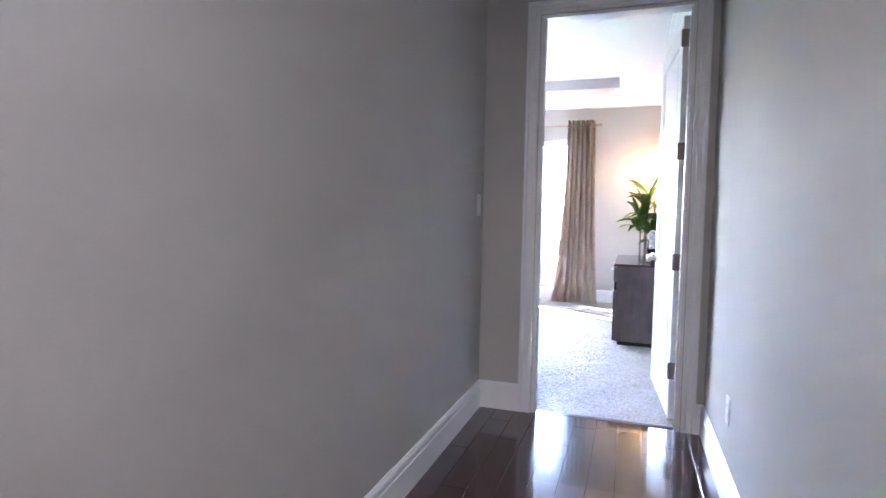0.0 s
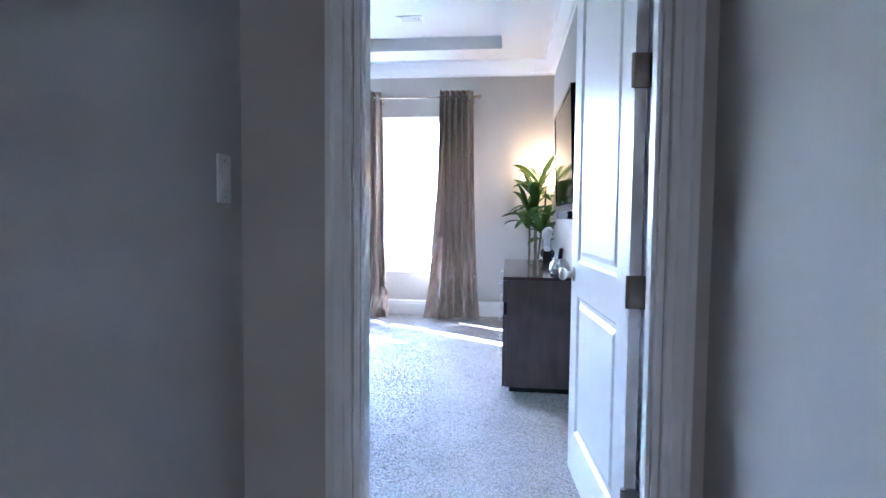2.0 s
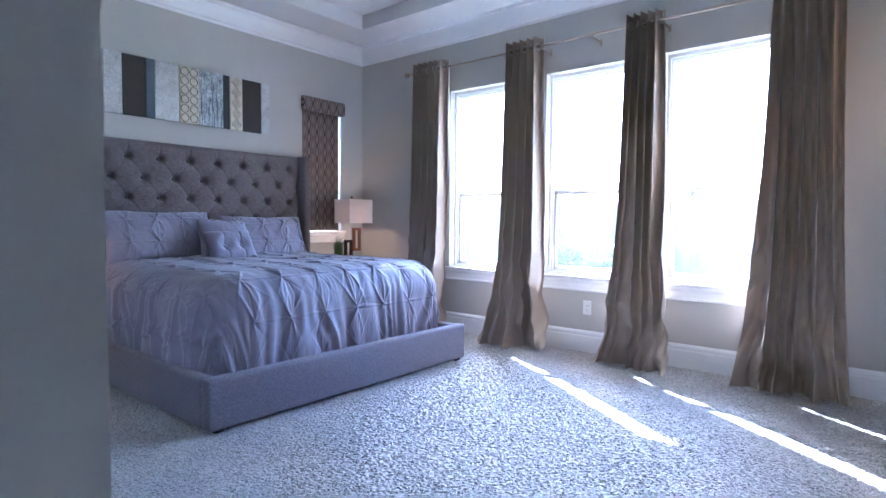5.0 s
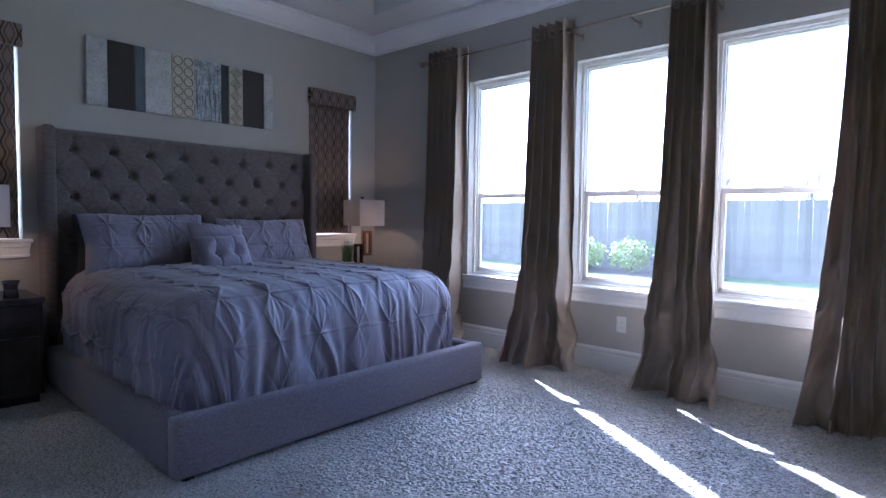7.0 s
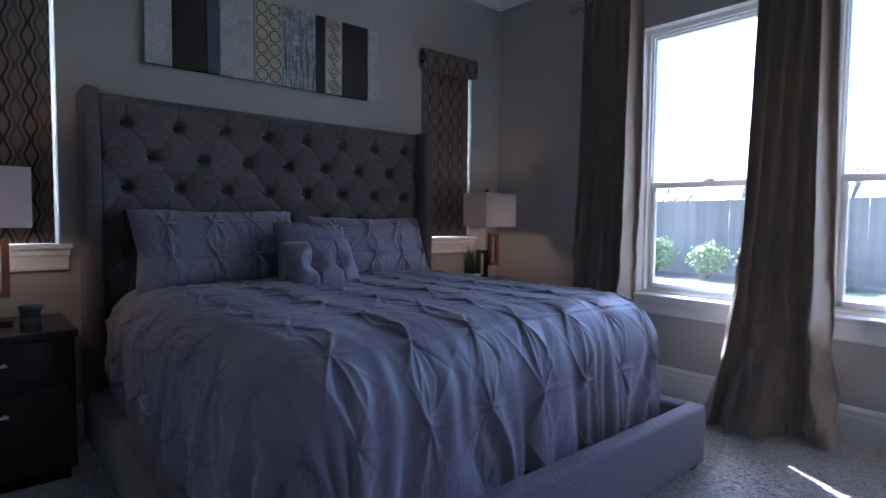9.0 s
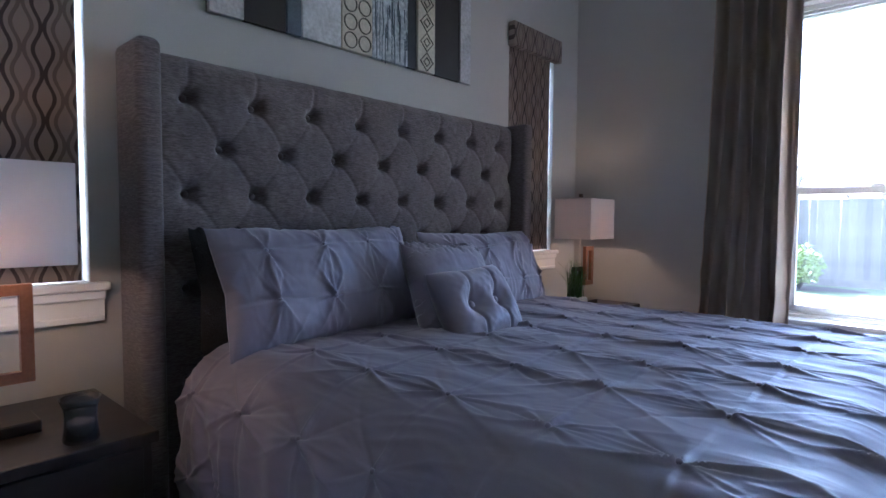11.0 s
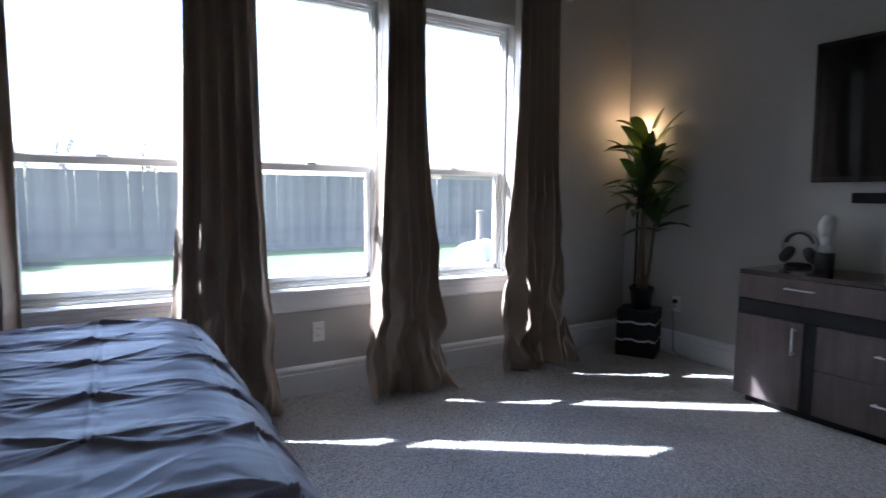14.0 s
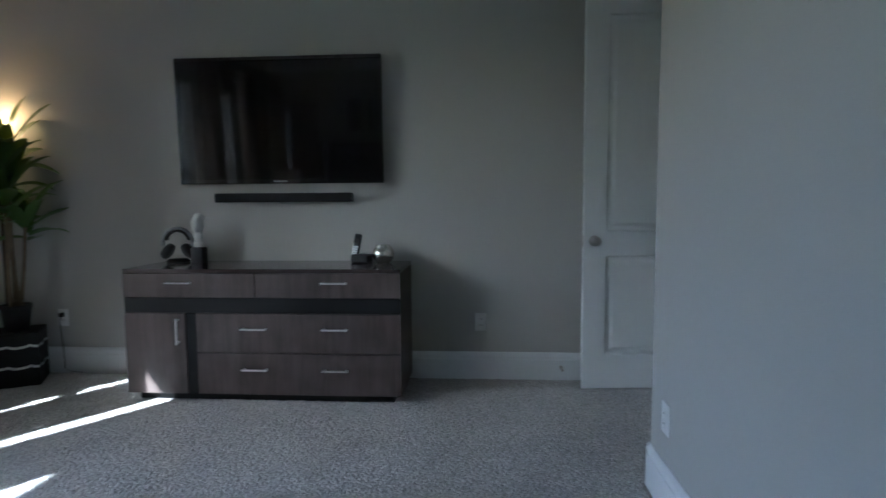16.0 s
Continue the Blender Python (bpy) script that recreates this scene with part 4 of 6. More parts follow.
def handle_bm(length, vertical=False):
    """A square bar pull standing off local x = 0 towards -x, along y or z."""
    bm = bmesh.new()
    h = length / 2
    a = (-0.032, -0.023, -h, h, -0.0046, 0.0046)
    posts = [(-0.023, 0.0, s * (h - 0.012) - 0.005, s * (h - 0.012) + 0.005, -0.005, 0.005) for s in (-1, 1)]
    for q in (a, *posts):
        if vertical:
            q = (q[0], q[1], q[4], q[5], q[2], q[3])
        box(bm, *q, bevel=0.0012, seg=1)
    return bm


def nightstand(yc):
    t = thing("nightstand", "espresso wooden nightstand with two drawers beside the bed", "nightstand", (-4.46, yc, 0), group="nightstands")
    part("top", boxed(-0.26, 0.262, -0.32, 0.32, 0.625, 0.655, bevel=0.004), M_ESPRESSO, t)
    for y in (-0.31, 0.288):
        part("side_panel", boxed(-0.25, 0.235, y, y + 0.022, 0.06, 0.625, bevel=0.001, seg=1), M_ESPRESSO, t)
    part("back_panel", boxed(-0.25, -0.235, -0.288, 0.288, 0.06, 0.625), M_ESPRESSO, t)
    part("bottom_panel", boxed(-0.235, 0.235, -0.288, 0.288, 0.06, 0.085), M_ESPRESSO, t)
    part("divider", boxed(-0.235, 0.225, -0.288, 0.288, 0.42, 0.46), M_ESPRESSO, t)
    for z0, z1 in ((0.462, 0.618), (0.09, 0.418)):
        d = part("drawer", boxed(0.0, 0.255, -0.284, 0.284, z0, z1, bevel=0.003), M_ESPRESSO, t)
        part("handle", handle_bm(0.16), M_CHROME, d, "chrome bar handle", False, pose(0.255, 0, z0 + (z1 - z0) * (0.5 if z0 > 0.3 else 0.75), 0, 0, 180))
    part("plinth", boxed(-0.24, 0.2, -0.29, 0.29, 0.0, 0.06), M_BLACK, t)
    return t


NS1, NS2 = 8.17, 5.165
nightstand(NS1)
nightstand(NS2)

M_SHADE = bpy.data.materials.new("linen_lampshade")
M_SHADE.use_nodes = True
nt = M_SHADE.node_tree
pb = nt.nodes["Principled BSDF"]
pb.inputs["Base Color"].default_value, pb.inputs["Roughness"].default_value = (0.72, 0.69, 0.68, 1), 0.9
tr = nt.nodes.new("ShaderNodeBsdfTranslucent")
tr.inputs["Color"].default_value = (0.74, 0.66, 0.62, 1)
wv = nt.nodes.new("ShaderNodeTexNoise")
wv.inputs["Scale"].default_value = 400
bp = nt.nodes.new("ShaderNodeBump")
bp.inputs["Strength"].default_value, bp.inputs["Distance"].default_value = 0.2, 0.001
nt.links.new(wv.outputs["Fac"], bp.inputs["Height"])
nt.links.new(bp.outputs[0], pb.inputs["Normal"])
mx = nt.nodes.new("ShaderNodeMixShader")
mx.inputs[0].default_value = 0.2
nt.links.new(pb.outputs[0], mx.inputs[1])
nt.links.new(tr.outputs[0], mx.inputs[2])
nt.links.new(mx.outputs[0], nt.nodes["Material Output"].inputs["Surface"])
M_COPPER = material("copper_bronze", (0.30, 0.13, 0.07), 0.35, 0.7, vary=0.15, bump=0.03)
M_BULB = glow("bulb_glass", (1.0, 0.62, 0.32), 2.0)


def square_ring(bm, y0, y1, z0, z1, w, x0, x1):
    box(bm, x0, x1, y0, y1, z0, z0 + w)
    box(bm, x0, x1, y0, y1, z1 - w, z1)
    box(bm, x0, x1, y0, y0 + w, z0 + w, z1 - w)
    box(bm, x0, x1, y1 - w, y1, z0 + w, z1 - w)


def bedside_lamp(y, flip=1):
    t = thing("table_lamp", "table lamp with interlocking metal rectangles and white box shade, switched on", "table lamp", (-4.46, y, 0.655), group="bedside lamps")
    part("base", boxed(-0.055, 0.055, -0.09, 0.09, 0.0, 0.03, bevel=0.004), M_BRONZE, t, "dark bronze foot")
    bm = bmesh.new()
    square_ring(bm, -0.075 * flip - 0.04, -0.075 * flip + 0.065, 0.03, 0.245, 0.028, -0.022, 0.0)
    part("lower_ring", bm, M_BRONZE, t, "dark bronze rectangle")
    bm = bmesh.new()
    square_ring(bm, 0.02 * flip - 0.04, 0.02 * flip + 0.065, 0.125, 0.375, 0.028, 0.002, 0.024)
    part("upper_ring", bm, M_COPPER, t, "copper coloured rectangle")
    bm = bmesh.new()
    bmesh.ops.create_cone(bm, cap_ends=True, segments=12, radius1=0.007, radius2=0.007, depth=0.66, matrix=Matrix.Translation((-0.03, 0, 0.36)))
    part("stem", bm, M_NICKEL, t, "", True)
    bm = bmesh.new()
    x, yy, z0, z1, th = 0.125, 0.16, 0.425, 0.678, 0.003
    box(bm, -x, x, -yy, -yy + th, z0, z1)
    box(bm, -x, x, yy - th, yy, z0, z1)
    box(bm, -x, -x + th, -yy + th, yy - th, z0, z1)
    box(bm, x - th, x, -yy + th, yy - th, z0, z1)
    part("shade", bm, M_SHADE, t, "white linen box shade")
    part("finial", lathe([(0.004, 0.66), (0.004, 0.69), (0.014, 0.692), (0.014, 0.712), (0.0, 0.714)], 12), M_BRONZE, t, "", True, pose(-0.03, 0, 0))
    bm = bmesh.new()
    box(bm, -x + th, x - th, -0.003, 0.003, 0.655, 0.66)
    part("spider", bm, M_BRONZE, t)
    bm = bmesh.new()
    bmesh.ops.create_uvsphere(bm, u_segments=14, v_segments=10, radius=0.03, matrix=Matrix.Translation((0.02, 0.0, 0.55)))
    part("bulb", bm, M_BULB, t, "glowing warm bulb", True)
    lamp = new("lamp_light", bpy.data.lights.new("lamp_light", "POINT"))
    lamp.data.energy, lamp.data.color, lamp.data.shadow_soft_size = LAMP_W, (1.0, 0.58, 0.31), 0.02
    lamp.matrix_world = pose(-4.40, y, 1.13)
    return t


bedside_lamp(8.21)
bedside_lamp(5.19)

M_DARKGLASS = bpy.data.materials.new("smoked_glass")
M_DARKGLASS.use_nodes = True
pb = M_DARKGLASS.node_tree.nodes["Principled BSDF"]
pb.inputs["Base Color"].default_value, pb.inputs["Roughness"].default_value, pb.inputs["Transmission Weight"].default_value = (0.25, 0.25, 0.27, 1), 0.05, 0.9
M_WAX = material("candle_wax", (0.75, 0.74, 0.72), 0.6, vary=0.05, bump=0.02)
candle = thing("candle_jar", "smoked glass candle jar with pale wax on the nightstand", "candle", (-4.27, 5.33, 0.655))
part("jar", lathe([(0.0, 0.0), (0.037, 0.0), (0.04, 0.006), (0.034, 0.05), (0.036, 0.08), (0.046, 0.106), (0.043, 0.106), (0.032, 0.08), (0.03, 0.05), (0.035, 0.01), (0.0, 0.01)], 24, False), M_DARKGLASS, candle, "", True)
part("wax", lathe([(0.0, 0.011), (0.033, 0.011), (0.029, 0.05), (0.0, 0.05)], 20), M_WAX, candle, "", True)

M_BLADE = material("faux_grass_blades", (0.075, 0.15, 0.035), 0.5, vary=0.35, scale=12, bump=0.0)
M_POT = material("white_ceramic", (0.72, 0.72, 0.7), 0.3, vary=0.03, bump=0.0)
tuft = thing("potted_grass", "small faux grass plant in a white square pot", "plant", (-4.36, 7.92, 0.655))
bm = boxed(-0.055, 0.055, -0.055, 0.055, 0.0, 0.085, bevel=0.006)
part("pot", bm, M_POT, tuft, "white square ceramic pot")
bm = bmesh.new()
rng = random.Random(5)
for i in range(150):
    a, lean, ln = rng.uniform(0, 6.283), rng.uniform(0.05, 0.55), rng.uniform(0.14, 0.26)
    bx, by = rng.uniform(-0.04, 0.04), rng.uniform(-0.04, 0.04)
    side = Vector((-math.sin(a), math.cos(a), 0)) * 0.0025
    prev = None
    for k in range(5):
        s = k / 4
        c = Vector((bx + math.cos(a) * lean * ln * s * s, by + math.sin(a) * lean * ln * s * s, 0.08 + ln * s * (1 - 0.25 * lean * s)))
        wv2 = side * (1 - s * 0.9)
        cur = (bm.verts.new(c - wv2), bm.verts.new(c + wv2))
        if prev:
            bm.faces.new((prev[0], prev[1], cur[1], cur[0]))
        prev = cur
tagged(part("grass", bm, M_BLADE, tuft, "green grass blades"), kind="stuff")

# ---- wall art over the headboard ----
M_SILVER = material("silver_leaf_plaster", (0.48, 0.49, 0.50), 0.45, 0.3, vary=0.35, scale=9, fine=60, bump=0.5, dist=0.004)
M_SILVER2 = material("streaked_silver_plaster", (0.36, 0.39, 0.42), 0.5, 0.2, vary=0.75, scale=14, fine=50, bump=0.7, dist=0.005)
M_BROWNP = material("dark_brown_panel", (0.022, 0.017, 0.015), 0.55, vary=0.2, scale=8, bump=0.2)
M_SLATE = material("slate_blue_panel", (0.09, 0.115, 0.145), 0.6, vary=0.35, scale=12, bump=0.4)
M_INK = material("black_blue_panel", (0.012, 0.016, 0.022), 0.5, vary=0.2, bump=0.2)
M_GOLD = material("champagne_leaf", (0.50, 0.46, 0.36), 0.45, 0.35, vary=0.2, scale=10, fine=70, bump=0.4, dist=0.003)
M_OUTLINE = material("pewter_relief", (0.10, 0.09, 0.075), 0.4, 0.4, vary=0.2, bump=0.1)
art = thing("wall_art", "long wall art of textured silver, brown and gold panels", "wall art", (WEST, 6.61, 1.943))
bm = boxed(0.001, 0.02, -0.73, 0.73, 0.006, 0.478)
part("backing", bm, M_BROWNP, art)
edges = [5.876, 6.012, 6.195, 6.266, 6.464, 6.639, 6.868, 6.933, 7.058, 7.261, 7.351]
looks = [M_SILVER, M_BROWNP, M_SLATE, M_SILVER, M_GOLD, M_SILVER2, M_INK, M_GOLD, M_BROWNP, M_SILVER]
words = ["cloudy silver strip", "dark brown strip", "slate blue strip", "cloudy silver strip", "pale gold strip with circles", "streaked silver strip", "black strip", "pale gold strip with diamonds", "dark brown strip", "silver strip"]
proud = [0.036, 0.030, 0.034, 0.036, 0.040, 0.036, 0.030, 0.040, 0.030, 0.036]
for i, (a, b) in enumerate(zip(edges, edges[1:])):
    st = part("strip", boxed(0.012, proud[i], a - 6.61 + 0.001, b - 6.61 - 0.001, 0.0, 0.485, bevel=0.0025, seg=1), looks[i], art, words[i])
    if i == 4:
        for c in range(2):
            for r in range(6):
                bm = bmesh.new()
                cy, cz, rad = a - 6.61 + (b - a) * (0.27 + 0.46 * c), 0.045 + 0.079 * r, 0.034
                q = [[bm.verts.new((proud[i] + (0.004 if 0 < k < 3 else -0.001), cy + (rad + d) * math.cos(t * math.pi / 10), cz + (rad + d) * math.sin(t * math.pi / 10))) for k, d in enumerate((-0.003, -0.002, 0.002, 0.003))] for t in range(20)]
                for t in range(20):
                    for k in range(3):
                        bm.faces.new((q[t][k], q[t][k + 1], q[(t + 1) % 20][k + 1], q[(t + 1) % 20][k]))
                bmesh.ops.recalc_face_normals(bm, faces=bm.faces)
                part("circle", bm, M_OUTLINE, st, "raised pewter circle")
    if i == 7:
        for r in range(5):
            bm = bmesh.new()
            cy, cz = (a + b) / 2 - 6.61, 0.05 + 0.097 * r
            for rad in (0.046, 0.022):
                q = [[bm.verts.new((proud[i] + (0.004 if 0 < k < 3 else -0.001), cy + (rad + d) * math.cos(t * math.pi / 2), min(max(cz + (rad + d) * math.sin(t * math.pi / 2), 0.002), 0.483))) for k, d in enumerate((-0.004, -0.002, 0.002, 0.004))] for t in range(4)]
                for t in range(4):
                    for k in range(3):
                        bm.faces.new((q[t][k], q[t][k + 1], q[(t + 1) % 4][k + 1], q[(t + 1) % 4][k]))
            bmesh.ops.recalc_face_normals(bm, faces=bm.faces)
            part("diamond", bm, M_OUTLINE, st, "raised diamond outline")
    if i == 5:
        bm = bmesh.new()
        rg = random.Random(9)
        for k in range(40):
            yy, z1 = rg.uniform(a + 0.012, b - 0.012) - 6.61, rg.uniform(0.12, 0.47)
            box(bm, proud[i] - 0.001, proud[i] + rg.uniform(0.001, 0.003), yy, yy + rg.uniform(0.002, 0.006), z1 - rg.uniform(0.05, 0.2), z1)
        tagged(part("drips", bm, M_SLATE, st, "dark runs in the plaster"), kind="stuff")

# ---- the dresser ----
DX, DY0, DY1, DZ = 0.205, 5.607, 7.262, 0.80
dr = thing("dresser", "long taupe-stained wooden dresser with black band and chrome pulls", "dresser", (DX, (DY0 + DY1) / 2, 0))
yo = (DY0 + DY1) / 2
hw = (DY1 - DY0) / 2
part("top", boxed(0.0, 0.505, -hw, hw, DZ - 0.022, DZ, bevel=0.002), M_GREYTOP, dr, "taupe-stained top board")
for y in (-hw, hw - 0.022):
    part("side_panel", boxed(0.022, 0.50, y, y + 0.022, 0.05, DZ - 0.022, bevel=0.0012, seg=1), M_GREYWOOD, dr)
part("back_panel", boxed(0.485, 0.50, -hw + 0.022, hw - 0.022, 0.05, DZ - 0.022), M_GREYWOOD, dr)
part("bottom_panel", boxed(0.03, 0.485, -hw + 0.022, hw - 0.022, 0.05, 0.07), M_GREYWOOD, dr)
part("carcass_front", boxed(0.03, 0.06, -hw + 0.022, hw - 0.022, 0.07, DZ - 0.022), M_BLACK, dr, "black inner front")
part("band", boxed(0.006, 0.03, -hw, hw, 0.542, 0.628, bevel=0.0015), M_BLACK, dr, "recessed black band")
part("post", boxed(0.006, 0.03, 6.824 - yo, 6.886 - yo, 0.052, 0.54, bevel=0.0015), M_BLACK, dr, "black upright post")
part("plinth", boxed(0.05, 0.47, -hw + 0.05, hw - 0.05, 0.0, 0.05), M_BLACK, dr, "black recessed plinth")


def drawer(y0, y1, z0, z1, pulls):
    d = part("drawer", boxed(0.0, 0.0215, y0 - yo, y1 - yo, z0, z1, bevel=0.0015, seg=1), M_GREYWOOD, dr)
    for y in pulls:
        part("handle", handle_bm(0.155), M_CHROME, d, "chrome bar handle", False, pose(0, y - yo, z0 + (z1 - z0) * 0.62))


drawer(6.463, DY1, 0.632, DZ - 0.025, (6.915,))
drawer(DY0, 6.460, 0.632, DZ - 0.025, (5.99,))
drawer(DY0, 6.822, 0.306, 0.538, (6.47, 5.99))
drawer(DY0, 6.822, 0.055, 0.302, (6.47, 5.99))
dd = part("door", boxed(0.0, 0.0215, 6.888 - yo, hw, 0.055, 0.538, bevel=0.0015, seg=1), M_GREYWOOD, dr, "taupe-stained cabinet door")
part("handle", handle_bm(0.155, True), M_CHROME, dd, "chrome bar handle", False, pose(0, 6.932 - yo, 0.433))

# things on the dresser
M_MARBLE = material("white_plaster", (0.62, 0.62, 0.6), 0.5, vary=0.1, scale=25, bump=0.15)
bm = bmesh.new()
for c, r, sc in (((0, 0, 0.125), 0.034, (0.9, 1.0, 1.0)), ((0, 0, 0.17), 0.030, (1, 1, 1.5)), ((-0.005, 0.0, 0.25), 0.045, (1.0, 0.86, 1.4)), ((-0.012, 0, 0.23), 0.032, (1, 0.8, 1)), ((0.012, 0, 0.29), 0.036, (1.1, 1, 0.9))):
    bmesh.ops.create_icosphere(bm, subdivisions=3, radius=r, matrix=Matrix.Translation(c) @ Matrix.Diagonal((*sc, 1)))
for v in bm.verts:
    v.co += v.normal * 0.006 * noise.noise(v.co * 45)
lower = len(bm.faces)
box(bm, -0.038, 0.038, -0.038, 0.038, 0.0, 0.10, bevel=0.003)
bm.faces.ensure_lookup_table()
for k in range(lower, len(bm.faces)):
    bm.faces[k].material_index = 1
me = mesh_of("statue", bm, M_MARBLE, True)
me.materials.append(M_BLACK)
statue = tagged(new("statue", me), "small white plaster head statue on a black base", "statue")
statue.matrix_world = pose(0.585, 6.985, DZ)

M_HPAD = material("black_leatherette", (0.015, 0.015, 0.017), 0.5, vary=0.2, bump=0.15)
M_SILVERPL = material("silver_plastic", (0.35, 0.36, 0.38), 0.3, 0.6, vary=0.03, bump=0.0)
hp = thing("headphones", "large over-ear headphones resting on a black charging stand", "headphones", (0.60, 7.135, DZ), 8)
part("stand_base", lathe([(0.0, 0.0), (0.07, 0.0), (0.075, 0.008), (0.06, 0.022), (0.0, 0.026)], 24), M_BLACK, hp, "black round stand", True)


def arc_tube(r, thick_y, thick_r, a0, a1, cz, n=20):
    bm = bmesh.new()
    rings = []
    for i in range(n + 1):
        a = radians(a0 + (a1 - a0) * i / n)
        rings.append([bm.verts.new((dx, (r + dr) * math.cos(a), cz + (r + dr) * math.sin(a))) for dx, dr in ((-thick_y, -thick_r), (thick_y, -thick_r), (thick_y, thick_r), (-thick_y, thick_r))])
    for p, q in zip(rings, rings[1:]):
        for k in range(4):
            bm.faces.new((p[k], p[(k + 1) % 4], q[(k + 1) % 4], q[k]))
    bm.faces.new(rings[0])
    bm.faces.new(rings[-1])
    bmesh.ops.recalc_face_normals(bm, faces=bm.faces)
    return bm


part("headband", arc_tube(0.095, 0.018, 0.007, -14, 194, 0.13), M_SILVERPL, hp, "grey outer headband", True)
part("head_pad", arc_tube(0.077, 0.019, 0.007, 12, 168, 0.13), M_HPAD, hp, "black padded inner band", True)
for s in (-1, 1):
    bm = lathe([(0.0, -0.026), (0.038, -0.026), (0.054, -0.016), (0.055, 0.006), (0.046, 0.02), (0.022, 0.028), (0.0, 0.028)], 20)
    part("ear_cup", bm, M_HPAD, hp, "black padded ear cup", True, pose(0, s * 0.066, 0.074, -s * 58, 0, 0))

phone = thing("cordless_phone", "black cordless phone standing in its cradle", "telephone", (0.59, 5.925, DZ), -14)
part("cradle", boxed(-0.04, 0.05, -0.075, 0.045, 0.0, 0.055, bevel=0.012, seg=3), M_BLACK, phone, "black charging cradle")
hs = part("handset", boxed(-0.012, 0.014, -0.022, 0.024, 0.0, 0.165, bevel=0.008, seg=3), M_BLACK, phone, "slim black handset", False, pose(0.0, 0.035, 0.02, 8, 8, 0))
for r in range(4):
    for c in range(3):
        part("key", boxed(-0.0145, -0.0118, -0.014 + 0.0105 * c, -0.006 + 0.0105 * c, 0.03 + 0.015 * r, 0.04 + 0.015 * r), M_SILVERPL, hs)
part("display", boxed(-0.0135, -0.0118, -0.015, 0.017, 0.105, 0.135), M_BLACKGLOSS, hs)

M_MERCURY = material("mercury_glass", (0.62, 0.6, 0.55), 0.12, 0.9, vary=0.25, scale=60, fine=200, bump=0.1)
globe = thing("candle_globe", "round mercury glass candle holder", "candle holder", (0.59, 5.77, DZ))
part("bowl", lathe([(0.0, 0.0), (0.04, 0.0), (0.062, 0.022), (0.072, 0.055), (0.062, 0.09), (0.044, 0.108), (0.046, 0.114), (0.041, 0.114), (0.04, 0.106), (0.056, 0.088), (0.066, 0.055), (0.056, 0.024), (0.0, 0.008)], 32, False), M_MERCURY, globe, "", True)
part("candle", lathe([(0.0, 0.009), (0.03, 0.009), (0.03, 0.075), (0.0, 0.075)], 18), M_WAX, globe, "pale candle", True)

# ---- television and soundbar ----
tv = thing("television", "large black flat-screen television mounted on the wall", "television", (EAST, 6.456, 1.715))
body = pose(-0.085, 0, 0, 0, -2.2, 0)
part("panel", boxed(0.002, 0.03, -0.678, 0.678, -0.405, 0.405, bevel=0.004), M_BLACK, tv, "", False, body)
bm = bmesh.new()
for q in ((-0.678, 0.678, 0.380, 0.405), (-0.678, 0.678, -0.405, -0.372), (-0.678, -0.655, -0.372, 0.380), (0.655, 0.678, -0.372, 0.380)):
    box(bm, -0.008, 0.002, *q, bevel=0.002, seg=1)
part("bezel", bm, M_BLACKGLOSS, tv, "glossy black bezel", False, body)
M_SCREEN = material("screen_glass", (0.004, 0.004, 0.005), 0.06, vary=0.0, bump=0.0)
part("screen", boxed(-0.002, 0.001, -0.656, 0.656, -0.373, 0.381), M_SCREEN, tv, "dark reflecting screen", False, body)
part("badge", boxed(-0.0092, -0.0078, -0.045, 0.045, -0.392, -0.384), M_SILVERPL, tv, "small silver badge", False, body)
bm = bmesh.new()
box(bm, -0.056, -0.004, -0.25, -0.2, -0.2, 0.2)
box(bm, -0.056, -0.004, 0.2, 0.25, -0.2, 0.2)
box(bm, -0.012, 0.0, -0.3, 0.3, -0.15, 0.15)
part("wall_mount", bm, M_BLACK, tv)
bar = thing("soundbar", "slim black soundbar fixed to the wall under the television", "soundbar", (EAST, 6.446, 1.22))
part("case", boxed(-0.085, -0.015, -0.46, 0.46, -0.03, 0.03, bevel=0.006, seg=3), M_BLACK, bar)
part("grille", boxed(-0.0875, -0.084, -0.45, 0.45, -0.024, 0.024, bevel=0.001, seg=1), material("speaker_cloth", (0.012, 0.012, 0.013), 0.95, vary=0.3, fine=500, bump=0.4), bar, "black cloth grille")
for y in (-0.3, 0.3):
    part("bracket", boxed(-0.02, 0.0, y - 0.02, y + 0.02, -0.025, 0.025), M_BLACK, bar)

# ---- plant corner ----
M_STRIPE = material("white_painted_line", (0.6, 0.6, 0.58), 0.7, vary=0.2, scale=40, bump=0.2)
box_stand = thing("plant_stand", "black box plant stand with two wavy white lines", "plant stand", (0.52, 8.23, 0), 30)
part("box", boxed(-0.145, 0.145, -0.145, 0.145, 0.0, 0.355, bevel=0.006), M_BLACK, box_stand)
for z in (0.13, 0.265):
    bm = bmesh.new()
    for s in range(4):
        rings = []
        for k in range(13):
            u = -0.145 + 0.29 * k / 12
            zz = z + 0.006 * math.sin(k * 1.1 + s) + 0.003 * math.sin(k * 2.7)
            rings.append([bm.verts.new((u, -0.147 - d, zz + h)) for d, h in ((0, -0.008), (0.002, -0.005), (0.002, 0.005), (0, 0.008))])
        m4 = Matrix.Rotation(s * math.pi / 2, 4, "Z")
        for r in rings:
            for v in r:
                v.co = m4 @ v.co
        for p, q in zip(rings, rings[1:]):
            for k in range(3):
                bm.faces.new((p[k], p[k + 1], q[k + 1], q[k]))
    part("line", bm, M_STRIPE, box_stand, "wavy white line")
